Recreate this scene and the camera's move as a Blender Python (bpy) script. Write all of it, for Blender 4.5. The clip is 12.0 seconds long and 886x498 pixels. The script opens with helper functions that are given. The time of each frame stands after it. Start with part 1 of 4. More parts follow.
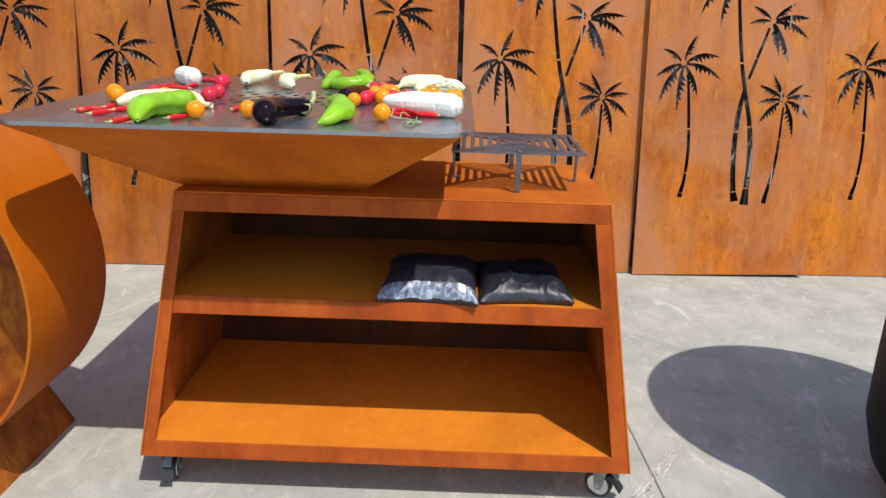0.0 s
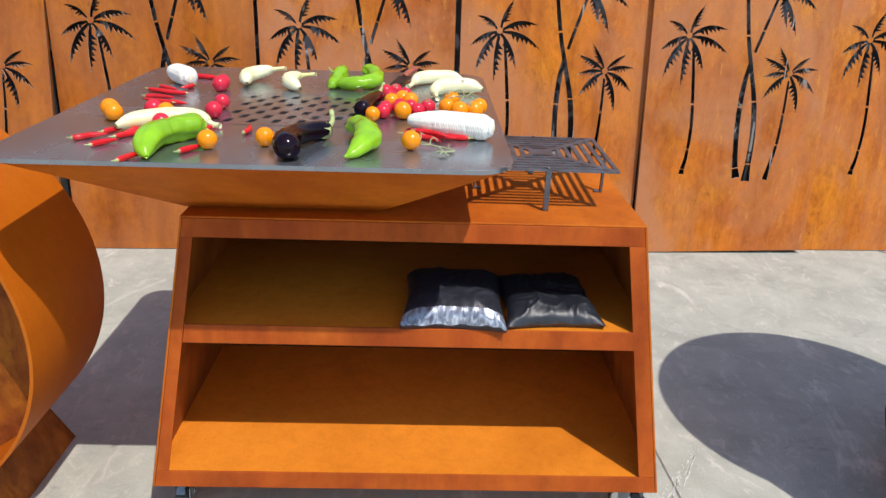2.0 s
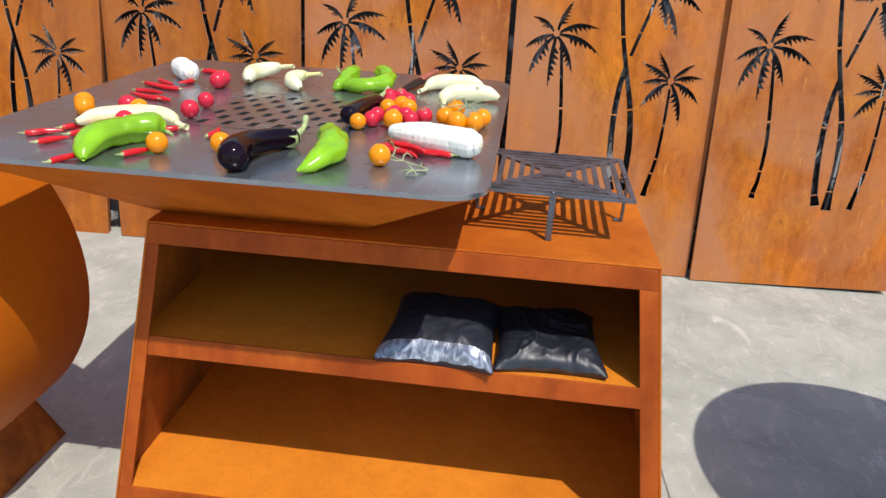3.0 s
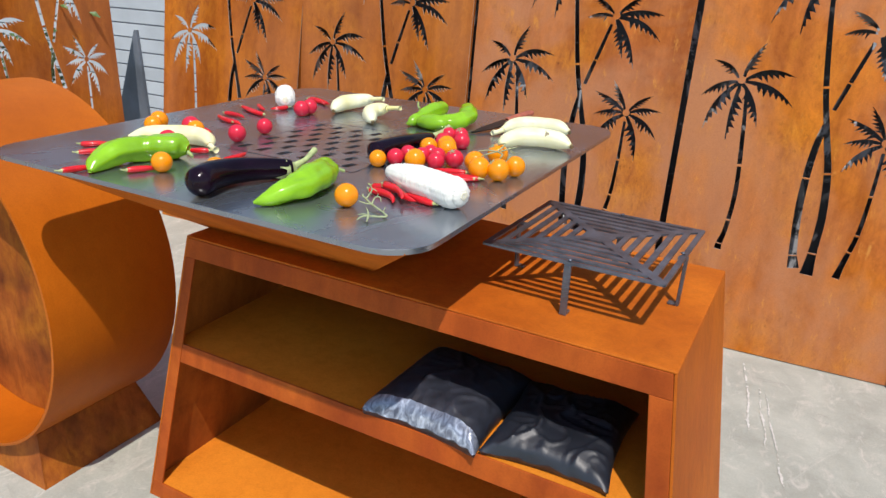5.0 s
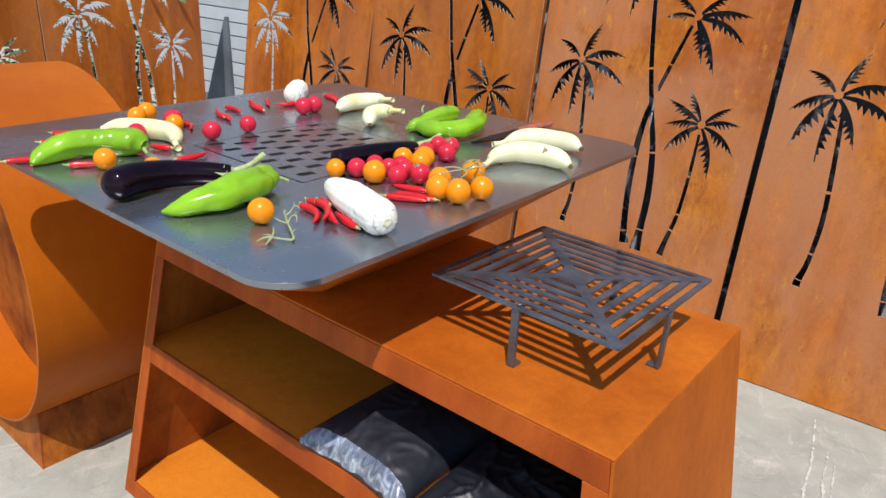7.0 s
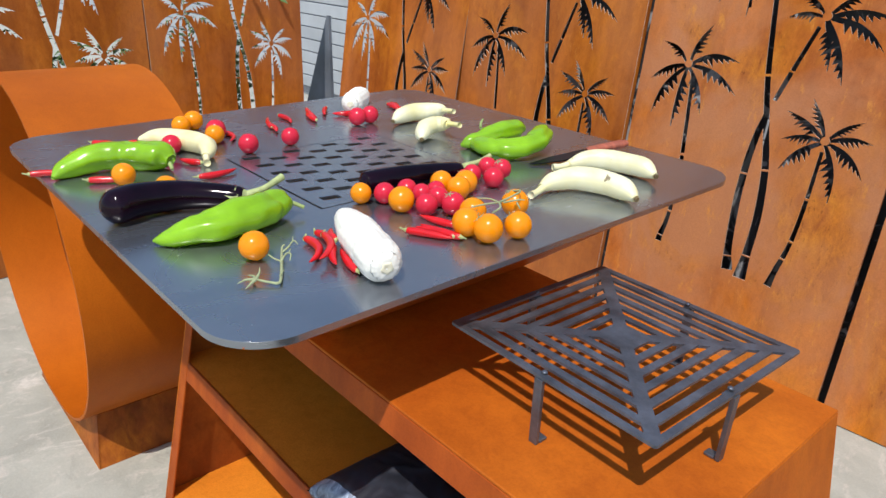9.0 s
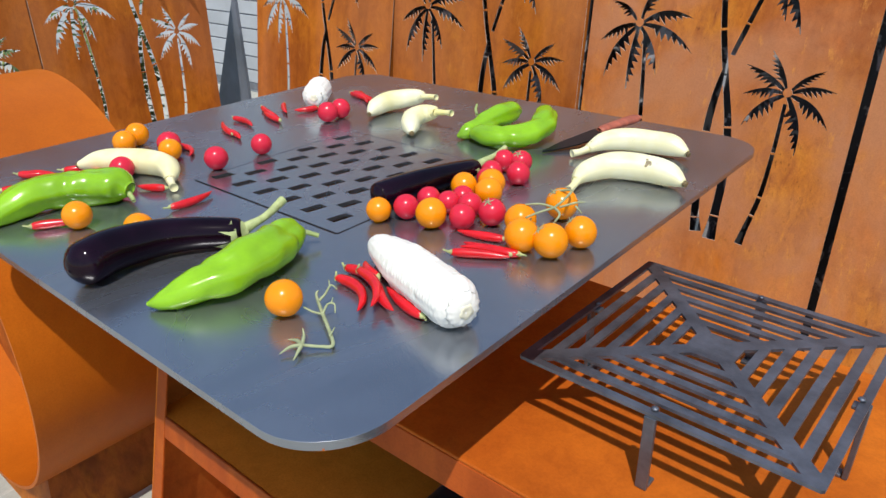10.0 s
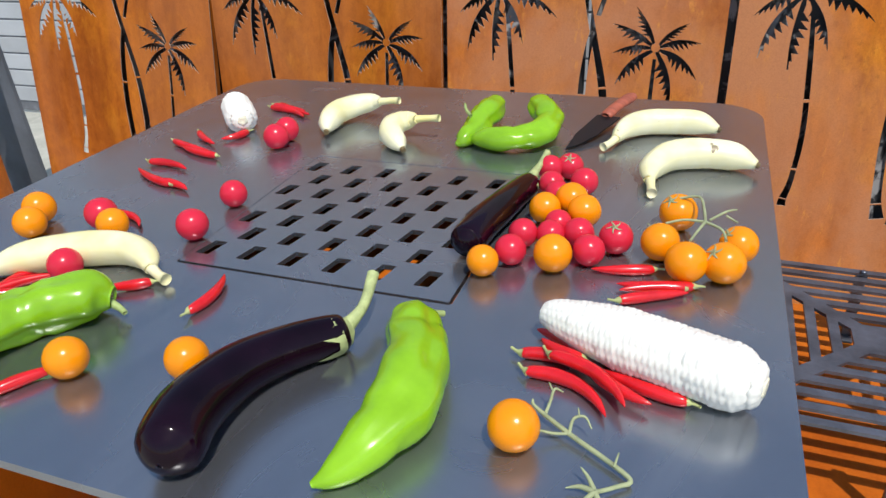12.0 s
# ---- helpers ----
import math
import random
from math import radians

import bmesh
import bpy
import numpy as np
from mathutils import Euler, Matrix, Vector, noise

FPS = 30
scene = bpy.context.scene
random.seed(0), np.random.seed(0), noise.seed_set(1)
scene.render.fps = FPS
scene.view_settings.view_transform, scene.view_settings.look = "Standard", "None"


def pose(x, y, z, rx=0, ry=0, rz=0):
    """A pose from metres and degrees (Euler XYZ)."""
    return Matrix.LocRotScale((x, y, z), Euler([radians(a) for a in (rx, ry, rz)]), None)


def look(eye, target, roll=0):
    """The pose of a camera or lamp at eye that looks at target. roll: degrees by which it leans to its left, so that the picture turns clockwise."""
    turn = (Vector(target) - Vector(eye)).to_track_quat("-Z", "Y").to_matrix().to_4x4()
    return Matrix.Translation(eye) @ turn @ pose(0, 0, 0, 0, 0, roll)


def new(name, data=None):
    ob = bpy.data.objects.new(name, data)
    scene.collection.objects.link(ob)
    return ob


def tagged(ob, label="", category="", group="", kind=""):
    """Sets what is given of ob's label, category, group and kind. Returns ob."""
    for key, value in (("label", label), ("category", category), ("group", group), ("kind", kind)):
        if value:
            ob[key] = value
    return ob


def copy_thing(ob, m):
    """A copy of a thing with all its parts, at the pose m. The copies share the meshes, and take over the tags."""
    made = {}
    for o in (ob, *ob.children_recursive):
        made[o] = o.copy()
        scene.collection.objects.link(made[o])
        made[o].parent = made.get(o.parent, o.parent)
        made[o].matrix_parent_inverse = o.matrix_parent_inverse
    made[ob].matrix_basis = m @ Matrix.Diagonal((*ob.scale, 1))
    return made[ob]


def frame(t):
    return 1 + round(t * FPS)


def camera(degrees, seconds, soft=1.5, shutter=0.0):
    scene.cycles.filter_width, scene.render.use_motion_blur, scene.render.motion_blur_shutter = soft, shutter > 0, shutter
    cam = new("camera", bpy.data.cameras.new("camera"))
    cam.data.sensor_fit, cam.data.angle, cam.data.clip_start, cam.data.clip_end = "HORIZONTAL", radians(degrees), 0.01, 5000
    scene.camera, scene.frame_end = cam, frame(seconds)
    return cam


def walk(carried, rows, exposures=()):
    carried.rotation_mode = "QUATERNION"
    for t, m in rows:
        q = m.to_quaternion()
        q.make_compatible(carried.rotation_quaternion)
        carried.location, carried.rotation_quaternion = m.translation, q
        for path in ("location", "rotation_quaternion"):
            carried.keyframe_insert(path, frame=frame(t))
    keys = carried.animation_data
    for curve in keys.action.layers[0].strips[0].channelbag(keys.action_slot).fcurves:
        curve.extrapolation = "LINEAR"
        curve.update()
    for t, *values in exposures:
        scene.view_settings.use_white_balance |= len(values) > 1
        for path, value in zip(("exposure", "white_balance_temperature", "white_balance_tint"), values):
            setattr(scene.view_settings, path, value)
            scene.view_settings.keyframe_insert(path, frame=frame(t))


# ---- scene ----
cam = camera(64.3, 12.0)
PATH = [
    (0, (0.456, -1.906, 1.207), (0.423, -0.001, 0.599), 1.6),
    (0.5, (0.453, -1.911, 1.265), (0.404, -0.035, 0.575), 2.2),
    (1, (0.401, -1.866, 1.329), (0.414, -0.01, 0.584), 3.1),
    (1.5, (0.358, -1.813, 1.346), (0.412, 0.039, 0.593), 3.3),
    (2, (0.322, -1.754, 1.359), (0.374, 0.094, 0.595), 1.9),
    (2.5, (0.4, -1.654, 1.36), (0.327, 0.185, 0.577), 1.6),
    (3, (0.531, -1.556, 1.354), (0.343, 0.278, 0.578), 3.0),
    (3.2, (0.554, -1.531, 1.348), (0.328, 0.292, 0.558), 2.2),
    (4.8, (0.904, -1.305, 1.356), (0.175, 0.406, 0.619), 2.7),
    (5, (0.945, -1.275, 1.357), (0.076, 0.378, 0.643), 2.8),
    (5.5, (1.021, -1.213, 1.356), (-0.005, 0.349, 0.642), 3.9),
    (6, (1.046, -1.132, 1.355), (-0.003, 0.403, 0.618), 3.3),
    (6.5, (1.082, -1.033, 1.363), (-0.01, 0.466, 0.615), 4.0),
    (7, (1.091, -0.973, 1.37), (-0.045, 0.492, 0.621), 3.8),
    (7.5, (1.138, -0.875, 1.373), (-0.172, 0.435, 0.62), 5.5),
    (7.7, (1.159, -0.827, 1.371), (-0.219, 0.405, 0.607), 5.1),
    (9.3, (0.994, -0.756, 1.383), (-0.344, 0.51, 0.603), 1.7),
    (9.5, (0.929, -0.762, 1.381), (-0.35, 0.557, 0.591), 1.1),
    (10, (0.823, -0.757, 1.373), (-0.342, 0.631, 0.528), -0.1),
    (10.5, (0.731, -0.716, 1.375), (-0.42, 0.671, 0.507), 0.4),
    (11, (0.572, -0.775, 1.382), (-0.305, 0.788, 0.493), -1.7),
    (11.5, (0.478, -0.801, 1.377), (-0.288, 0.819, 0.489), -2.1),
    (12, (0.388, -0.763, 1.375), (-0.243, 0.897, 0.454), -2.4),
]
walk(cam, [(t, look(eye, target, roll)) for t, eye, target, roll in PATH], [(0.0, 0.03), (3.2, 0.02), (5.0, -0.02), (9.5, -0.08), (12.0, -0.10)])

# ---- light ----
SUN = Vector((0.345, -0.47, 1.0)).normalized()
world = bpy.data.worlds.new("sky")
scene.world = world
world.use_nodes = True
wn = world.node_tree.nodes
sky = wn.new("ShaderNodeTexSky")
sky.sky_type, sky.sun_disc = "NISHITA", False
sky.dust_density, sky.air_density, sky.ozone_density = 0.6, 1.5, 4.0
sky.sun_elevation = math.asin(SUN.z)
sky.sun_rotation = math.atan2(SUN.x, SUN.y)
wn["Background"].inputs["Strength"].default_value = 0.15
world.node_tree.links.new(sky.outputs[0], wn["Background"].inputs["Color"])
sun_data = bpy.data.lights.new("sun", "SUN")
sun_data.energy, sun_data.angle, sun_data.color = 3.9, radians(0.53), (1.0, 0.925, 0.85)
sun = new("sun", sun_data)
sun.matrix_world = look(SUN * 20, (0, 0, 0))


# ---- materials ----
def node_mat(name):
    m = bpy.data.materials.new(name)
    m.use_nodes = True
    return m, m.node_tree.nodes, m.node_tree.links, m.node_tree.nodes["Principled BSDF"]


def noise_tex(nodes, links, scale, detail=5.0, rough=0.6, stretch=None, rand=False, distort=0.0):
    tc = nodes.new("ShaderNodeTexCoord")
    vec = tc.outputs["Object"]
    mp = nodes.new("ShaderNodeMapping")
    mp.inputs["Scale"].default_value = stretch or (1, 1, 1)
    links.new(vec, mp.inputs["Vector"])
    if rand:
        oi = nodes.new("ShaderNodeObjectInfo")
        mul = nodes.new("ShaderNodeMath")
        mul.operation = "MULTIPLY"
        mul.inputs[1].default_value = 37.0
        links.new(oi.outputs["Random"], mul.inputs[0])
        comb = nodes.new("ShaderNodeCombineXYZ")
        for k in range(3):
            links.new(mul.outputs[0], comb.inputs[k])
        links.new(comb.outputs[0], mp.inputs["Location"])
    t = nodes.new("ShaderNodeTexNoise")
    t.inputs["Scale"].default_value, t.inputs["Detail"].default_value = scale, detail
    t.inputs["Roughness"].default_value, t.inputs["Distortion"].default_value = rough, distort
    links.new(mp.outputs[0], t.inputs["Vector"])
    return t.outputs["Fac"]


def ramp(nodes, links, fac, stops):
    r = nodes.new("ShaderNodeValToRGB")
    els = r.color_ramp.elements
    while len(els) < len(stops):
        els.new(0.5)
    for e, (p, c) in zip(els, stops):
        e.position, e.color = p, (*c, 1)
    links.new(fac, r.inputs[0])
    return r.outputs[0]


def mix(nodes, links, fac, a, b, mode="MIX"):
    x = nodes.new("ShaderNodeMix")
    x.data_type, x.blend_type = "RGBA", mode
    for sock, v in ((x.inputs[0], fac), (x.inputs[6], a), (x.inputs[7], b)):
        if isinstance(v, (int, float)):
            sock.default_value = v
        elif isinstance(v, tuple):
            sock.default_value = (*v, 1)
        else:
            links.new(v, sock)
    return x.outputs[2]


def bump(nodes, links, bsdf, fac, strength, distance=0.002):
    b = nodes.new("ShaderNodeBump")
    b.inputs["Strength"].default_value, b.inputs["Distance"].default_value = strength, distance
    links.new(fac, b.inputs["Height"])
    links.new(b.outputs[0], bsdf.inputs["Normal"])


def corten(name, low, mid, high, streak=0.35, rough=0.62, blotch=2.2, mottle=0.35, pale=0.0, spec=0.2, pits=0.0):
    """Weathering steel: soft blotches, upright run marks and fine rust grain."""
    m, n, l, b = node_mat(name)
    big = noise_tex(n, l, blotch, 4, 0.55, rand=True, distort=0.4)
    base = ramp(n, l, big, [(0.30, low), (0.5, mid), (0.72, high)])
    run = noise_tex(n, l, 9.0, 4, 0.6, (1.0, 1.0, 0.09), rand=True)
    dark = ramp(n, l, run, [(0.38, (0.62, 0.55, 0.5)), (0.58, (1.0, 1.0, 1.0)), (0.75, (1.12, 1.1, 1.02))])
    col = mix(n, l, streak, base, mix(n, l, 1.0, base, dark, "MULTIPLY"))
    mott = noise_tex(n, l, 34.0, 6, 0.72, (1.0, 1.0, 0.55), rand=True, distort=0.5)
    col = mix(n, l, mottle, col, mix(n, l, 1.0, col, ramp(n, l, mott, [(0.34, (0.70, 0.62, 0.58)), (0.52, (1.0, 1.0, 1.0)), (0.68, (1.18, 1.2, 1.15))]), "MULTIPLY"))
    if pale:
        zone = noise_tex(n, l, 1.7, 5, 0.6, (1.0, 1.0, 0.6), rand=True, distort=0.8)
        col = mix(n, l, ramp(n, l, zone, [(0.40, (0, 0, 0)), (0.58, (pale, pale, pale))]), col, (0.53, 0.225, 0.105))
        fleck = noise_tex(n, l, 30.0, 7, 0.75, (1.0, 1.0, 0.3), rand=True)
        col = mix(n, l, ramp(n, l, fleck, [(0.58, (0, 0, 0)), (0.70, (pale, pale, pale))]), col, (0.72, 0.30, 0.06))
    if pits:
        zone = noise_tex(n, l, 2.6, 4, 0.6, rand=True, distort=0.6)
        where = ramp(n, l, zone, [(0.50, (0, 0, 0)), (0.66, (pits, pits, pits))])
        bright = noise_tex(n, l, 24.0, 6, 0.7, (1.0, 1.0, 0.45), rand=True, distort=0.7)
        col = mix(n, l, where, col, ramp(n, l, bright, [(0.38, (0.33, 0.085, 0.008)), (0.52, (0.60, 0.200, 0.010)), (0.66, (0.78, 0.300, 0.020))]))
        dot = noise_tex(n, l, 75.0, 3, 0.6, (1.0, 1.0, 0.5), rand=True)
        spots = mix(n, l, 1.0, ramp(n, l, dot, [(0.62, (0, 0, 0)), (0.70, (1, 1, 1))]), where, "MULTIPLY")
        col = mix(n, l, spots, col, (0.13, 0.035, 0.010))
    grain = noise_tex(n, l, 260.0, 3, 0.7)
    speck = ramp(n, l, grain, [(0.35, (0.75, 0.7, 0.66)), (0.55, (1.0, 1.0, 1.0)), (0.75, (1.1, 1.1, 1.1))])
    col = mix(n, l, 0.38, col, mix(n, l, 1.0, col, speck, "MULTIPLY"))
    l.new(col, b.inputs["Base Color"])
    b.inputs["Roughness"].default_value = rough
    b.inputs["Specular IOR Level"].default_value = spec
    bump(n, l, b, grain, 0.25, 0.001)
    return m


def plain(name, color, rough=0.5, metal=0.0, vary=0.25, scale=18.0, grain=0.15, grain_scale=180.0, coat=0.0, spec=0.5, rand=True, stretch=None):
    """A surface with soft variation at two scales."""
    m, n, l, b = node_mat(name)
    a = tuple(c * (1 - vary) for c in color)
    z = tuple(min(1.0, c * (1 + vary)) for c in color)
    big = noise_tex(n, l, scale, 4, 0.6, stretch, rand=rand)
    col = ramp(n, l, big, [(0.32, a), (0.68, z)])
    l.new(col, b.inputs["Base Color"])
    fine = noise_tex(n, l, grain_scale, 3, 0.6)
    if grain:
        bump(n, l, b, fine, grain, 0.001)
    rr = n.new("ShaderNodeMapRange")
    rr.inputs["To Min"].default_value, rr.inputs["To Max"].default_value = rough * 0.8, min(1.0, rough * 1.25)
    l.new(big, rr.inputs["Value"])
    l.new(rr.outputs[0], b.inputs["Roughness"])
    b.inputs["Metallic"].default_value = metal
    b.inputs["Coat Weight"].default_value = coat
    b.inputs["Coat Roughness"].default_value = 0.08
    b.inputs["Specular IOR Level"].default_value = spec
    return m


CORTEN_CART = corten("corten_cart", (0.449, 0.099, 0.007), (0.561, 0.139, 0.009), (0.643, 0.179, 0.012), 0.3, blotch=2.6, mottle=0.4)
CORTEN_SHELF = corten("corten_shelf", (0.660, 0.208, 0.019), (0.750, 0.244, 0.023), (0.819, 0.280, 0.027), 0.15, rough=0.27, blotch=3.0, mottle=0.3, spec=0.9)
CORTEN_EDGE = corten("corten_edge", (0.347, 0.060, 0.009), (0.441, 0.086, 0.010), (0.525, 0.116, 0.013), 0.7, blotch=6.0)
CORTEN_FENCE = corten("corten_fence", (0.510, 0.148, 0.036), (0.622, 0.183, 0.025), (0.724, 0.224, 0.014), 0.75, blotch=2.1, mottle=0.6, pale=0.85, pits=0.55)
CORTEN_FRESH = corten("corten_fence_fresh", (0.377, 0.103, 0.013), (0.479, 0.139, 0.014), (0.571, 0.179, 0.013), 0.8, blotch=2.4, mottle=0.6, pale=0.3, pits=0.4)
CORTEN_CUT = plain("corten_cut_edge", (0.52, 0.40, 0.31), 0.6, vary=0.3, scale=30)
CORTEN_RING = corten("corten_ring", (0.408, 0.092, 0.004), (0.490, 0.117, 0.005), (0.561, 0.146, 0.007), 0.15, rough=0.5, blotch=1.6, mottle=0.18)
CORTEN_OLD = corten("corten_streaked", (0.15, 0.038, 0.010), (0.33, 0.088, 0.015), (0.52, 0.165, 0.024), 1.0, blotch=4.5, mottle=0.8, pits=0.45)
# cart back: the shade inside the shelves is put into this darker rust
CORTEN_BACK = corten("corten_shaded_back", (0.050, 0.017, 0.007), (0.085, 0.027, 0.008), (0.125, 0.040, 0.010), 0.7, blotch=4.0)
RUBBER = plain("black_rubber", (0.018, 0.018, 0.02), 0.45, vary=0.3)
CHROME = plain("zinc_plated_steel", (0.62, 0.63, 0.65), 0.28, 1.0, vary=0.15, grain=0.05)
ZINC_DULL = plain("dull_zinc", (0.26, 0.27, 0.29), 0.42, 0.9, vary=0.3, grain=0.2)
IRON = plain("blackened_iron", (0.135, 0.150, 0.178), 0.38, 0.65, vary=0.35, scale=25, grain=0.35, grain_scale=240)
POUCH_BLACK = plain("black_plastic_film", (0.010, 0.013, 0.021), 0.46, vary=0.3, spec=0.7)
POUCH_HAZE = plain("hazy_plastic_film", (0.022, 0.025, 0.036), 0.40, vary=0.4, scale=30, spec=0.6)
DARK_POT = plain("black_painted_steel", (0.006, 0.006, 0.007), 0.6, vary=0.4, scale=5, spec=0.2)


def backing():
    """Dark sheet with irregular pale patches."""
    m, n, l, b = node_mat("dark_sheet_pale_patches")
    big = noise_tex(n, l, 4.0, 5, 0.6, (1, 1, 0.6), rand=True)
    col = ramp(n, l, big, [(0.3, (0.018, 0.019, 0.022)), (0.7, (0.060, 0.064, 0.072))])
    film = noise_tex(n, l, 7.0, 6, 0.65, (1, 1, 0.7), rand=True, distort=0.9)
    col = mix(n, l, ramp(n, l, film, [(0.54, (0, 0, 0)), (0.60, (0.9, 0.9, 0.9))]), col, (0.46, 0.47, 0.49))
    l.new(col, b.inputs["Base Color"])
    b.inputs["Roughness"].default_value = 0.5
    return m


BACKING = backing()
SIDING = plain("pale_wall_paint", (0.46, 0.48, 0.50), 0.7, vary=0.12, scale=2.0)
SIDING_GAP = plain("wall_joint", (0.16, 0.17, 0.19), 0.8)
TARP = plain("grey_sheet", (0.13, 0.145, 0.17), 0.6, vary=0.3, scale=4.0)


def concrete():
    m, n, l, b = node_mat("worn_concrete")
    big = noise_tex(n, l, 0.7, 5, 0.6, distort=0.6)
    mid = noise_tex(n, l, 5.0, 6, 0.65, distort=0.3)
    col = mix(n, l, 0.5, ramp(n, l, big, [(0.3, (0.312, 0.320, 0.276)), (0.7, (0.468, 0.478, 0.414))]),
              ramp(n, l, mid, [(0.3, (0.274, 0.280, 0.243)), (0.65, (0.528, 0.538, 0.470))]))
    scuff = noise_tex(n, l, 3.2, 8, 0.75, (1.0, 0.45, 1.0), distort=1.4)
    col = mix(n, l, ramp(n, l, scuff, [(0.58, (0, 0, 0)), (0.68, (0.85, 0.85, 0.85))]), col, (0.68, 0.66, 0.60))
    worn = noise_tex(n, l, 16.0, 8, 0.75, (1.0, 0.6, 1.0), distort=1.0)
    col = mix(n, l, ramp(n, l, worn, [(0.53, (0, 0, 0)), (0.66, (0.55, 0.55, 0.55))]), col, (0.62, 0.585, 0.52))
    stain = noise_tex(n, l, 7.0, 7, 0.7, (0.5, 1.3, 1.0), distort=1.0)
    col = mix(n, l, ramp(n, l, stain, [(0.60, (0, 0, 0)), (0.74, (0.6, 0.6, 0.6))]), col, (0.22, 0.205, 0.19))
    fine = noise_tex(n, l, 150.0, 4, 0.7)
    col = mix(n, l, 0.5, col, mix(n, l, 1.0, col, ramp(n, l, fine, [(0.3, (0.8, 0.8, 0.8)), (0.7, (1.1, 1.1, 1.1))]), "MULTIPLY"))
    l.new(col, b.inputs["Base Color"])
    b.inputs["Roughness"].default_value = 0.85
    bump(n, l, b, fine, 0.4, 0.002)
    return m


CONCRETE = concrete()
LIME = plain("pale_lime_smear", (0.61, 0.60, 0.56), 0.9, vary=0.12, scale=30, grain=0.5)
JOINT = plain("joint_filler", (0.22, 0.205, 0.185), 0.9)


def oiled_steel():
    """Oiled griddle steel: dark, brushed, with smeared oil that changes its gloss."""
    m, n, l, b = node_mat("oiled_griddle_steel")
    smear = noise_tex(n, l, 5.0, 5, 0.6, (1.0, 0.6, 1.0), distort=1.2)
    fine = noise_tex(n, l, 90.0, 4, 0.6, (1.0, 0.15, 1.0))
    col = ramp(n, l, smear, [(0.3, (0.288, 0.304, 0.335)), (0.7, (0.378, 0.398, 0.434))])
    l.new(col, b.inputs["Base Color"])
    b.inputs["Metallic"].default_value = 0.86
    r = n.new("ShaderNodeMapRange")
    r.inputs["From Min"].default_value, r.inputs["From Max"].default_value = 0.3, 0.7
    r.inputs["To Min"].default_value, r.inputs["To Max"].default_value = 0.19, 0.33
    l.new(smear, r.inputs["Value"])
    l.new(r.outputs[0], b.inputs["Roughness"])
    bump(n, l, b, fine, 0.02, 0.0004)
    return m


GRIDDLE = oiled_steel()
TOMATO_RED = plain("red_tomato_skin", (0.67, 0.022, 0.050), 0.24, vary=0.12, scale=30, grain=0.02, spec=0.4)
TOMATO_ORANGE = plain("orange_tomato_skin", (0.95, 0.292, 0.002), 0.22, vary=0.08, scale=30, grain=0.02, spec=0.4)
CHILI = plain("red_chili_skin", (0.66, 0.010, 0.014), 0.22, vary=0.2, scale=40, grain=0.03, coat=0.2)
STEM = plain("green_stem", (0.33, 0.42, 0.14), 0.6, vary=0.25, scale=40)
STEM_PALE = plain("pale_stem", (0.46, 0.50, 0.20), 0.6, vary=0.2, scale=50)
VINE = plain("dry_green_vine", (0.34, 0.38, 0.20), 0.7, vary=0.25, scale=60)
EGGPLANT = plain("eggplant_skin", (0.008, 0.002, 0.006), 0.09, vary=0.5, scale=12, grain=0.015, coat=0.0, spec=0.22)
CALYX = plain("eggplant_calyx", (0.42, 0.48, 0.20), 0.55, vary=0.3, scale=60)
PEPPER = plain("light_green_pepper", (0.235, 0.475, 0.010), 0.23, vary=0.20, scale=14, grain=0.03, coat=0.15)
CORN = plain("white_corn", (0.90, 0.89, 0.80), 0.35, vary=0.06, scale=60, grain=0.05)
CORN_CUT = plain("corn_cob_end", (0.84, 0.80, 0.60), 0.6, vary=0.2, scale=70, grain=0.4)
BLADE = plain("black_knife_blade", (0.016, 0.016, 0.018), 0.35, 0.6, vary=0.3)
KNIFE_WOOD = plain("red_brown_wood", (0.38, 0.10, 0.055), 0.5, vary=0.3, scale=20, stretch=(1, 6, 1))


def banana_skin():
    m, n, l, b = node_mat("pale_banana_skin")
    big = noise_tex(n, l, 12.0, 4, 0.6, rand=True)
    col = ramp(n, l, big, [(0.3, (0.84, 0.76, 0.30)), (0.62, (0.91, 0.88, 0.58))])
    spot = noise_tex(n, l, 55.0, 3, 0.6, rand=True)
    col = mix(n, l, ramp(n, l, spot, [(0.70, (0, 0, 0)), (0.74, (0.8, 0.8, 0.8))]), col, (0.13, 0.07, 0.02))
    l.new(col, b.inputs["Base Color"])
    b.inputs["Roughness"].default_value = 0.42
    return m


BANANA = banana_skin()
BANANA_TIP = plain("banana_tip", (0.17, 0.12, 0.05), 0.7, vary=0.4, scale=80)


def film_glints():
    m, n, l, b = node_mat("crinkled_film_painted_glints")
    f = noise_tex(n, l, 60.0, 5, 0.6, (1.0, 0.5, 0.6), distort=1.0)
    # sky and sun glints on the crinkled film are painted by this ramp
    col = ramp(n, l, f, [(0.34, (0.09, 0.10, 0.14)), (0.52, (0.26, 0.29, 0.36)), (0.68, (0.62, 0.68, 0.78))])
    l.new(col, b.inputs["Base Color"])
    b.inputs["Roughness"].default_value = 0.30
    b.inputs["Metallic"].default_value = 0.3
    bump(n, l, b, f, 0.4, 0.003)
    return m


POUCH_GLINTS = film_glints()


# ---- mesh helpers ----
from mathutils.geometry import delaunay_2d_cdt


def mesh_of(name, bm, mat, smooth=False, extra=()):
    bm.normal_update()
    me = bpy.data.meshes.new(name)
    bm.to_mesh(me)
    bm.free()
    me.materials.append(mat)
    for e in extra:
        me.materials.append(e)
    for p in me.polygons:
        p.use_smooth = smooth
    return me


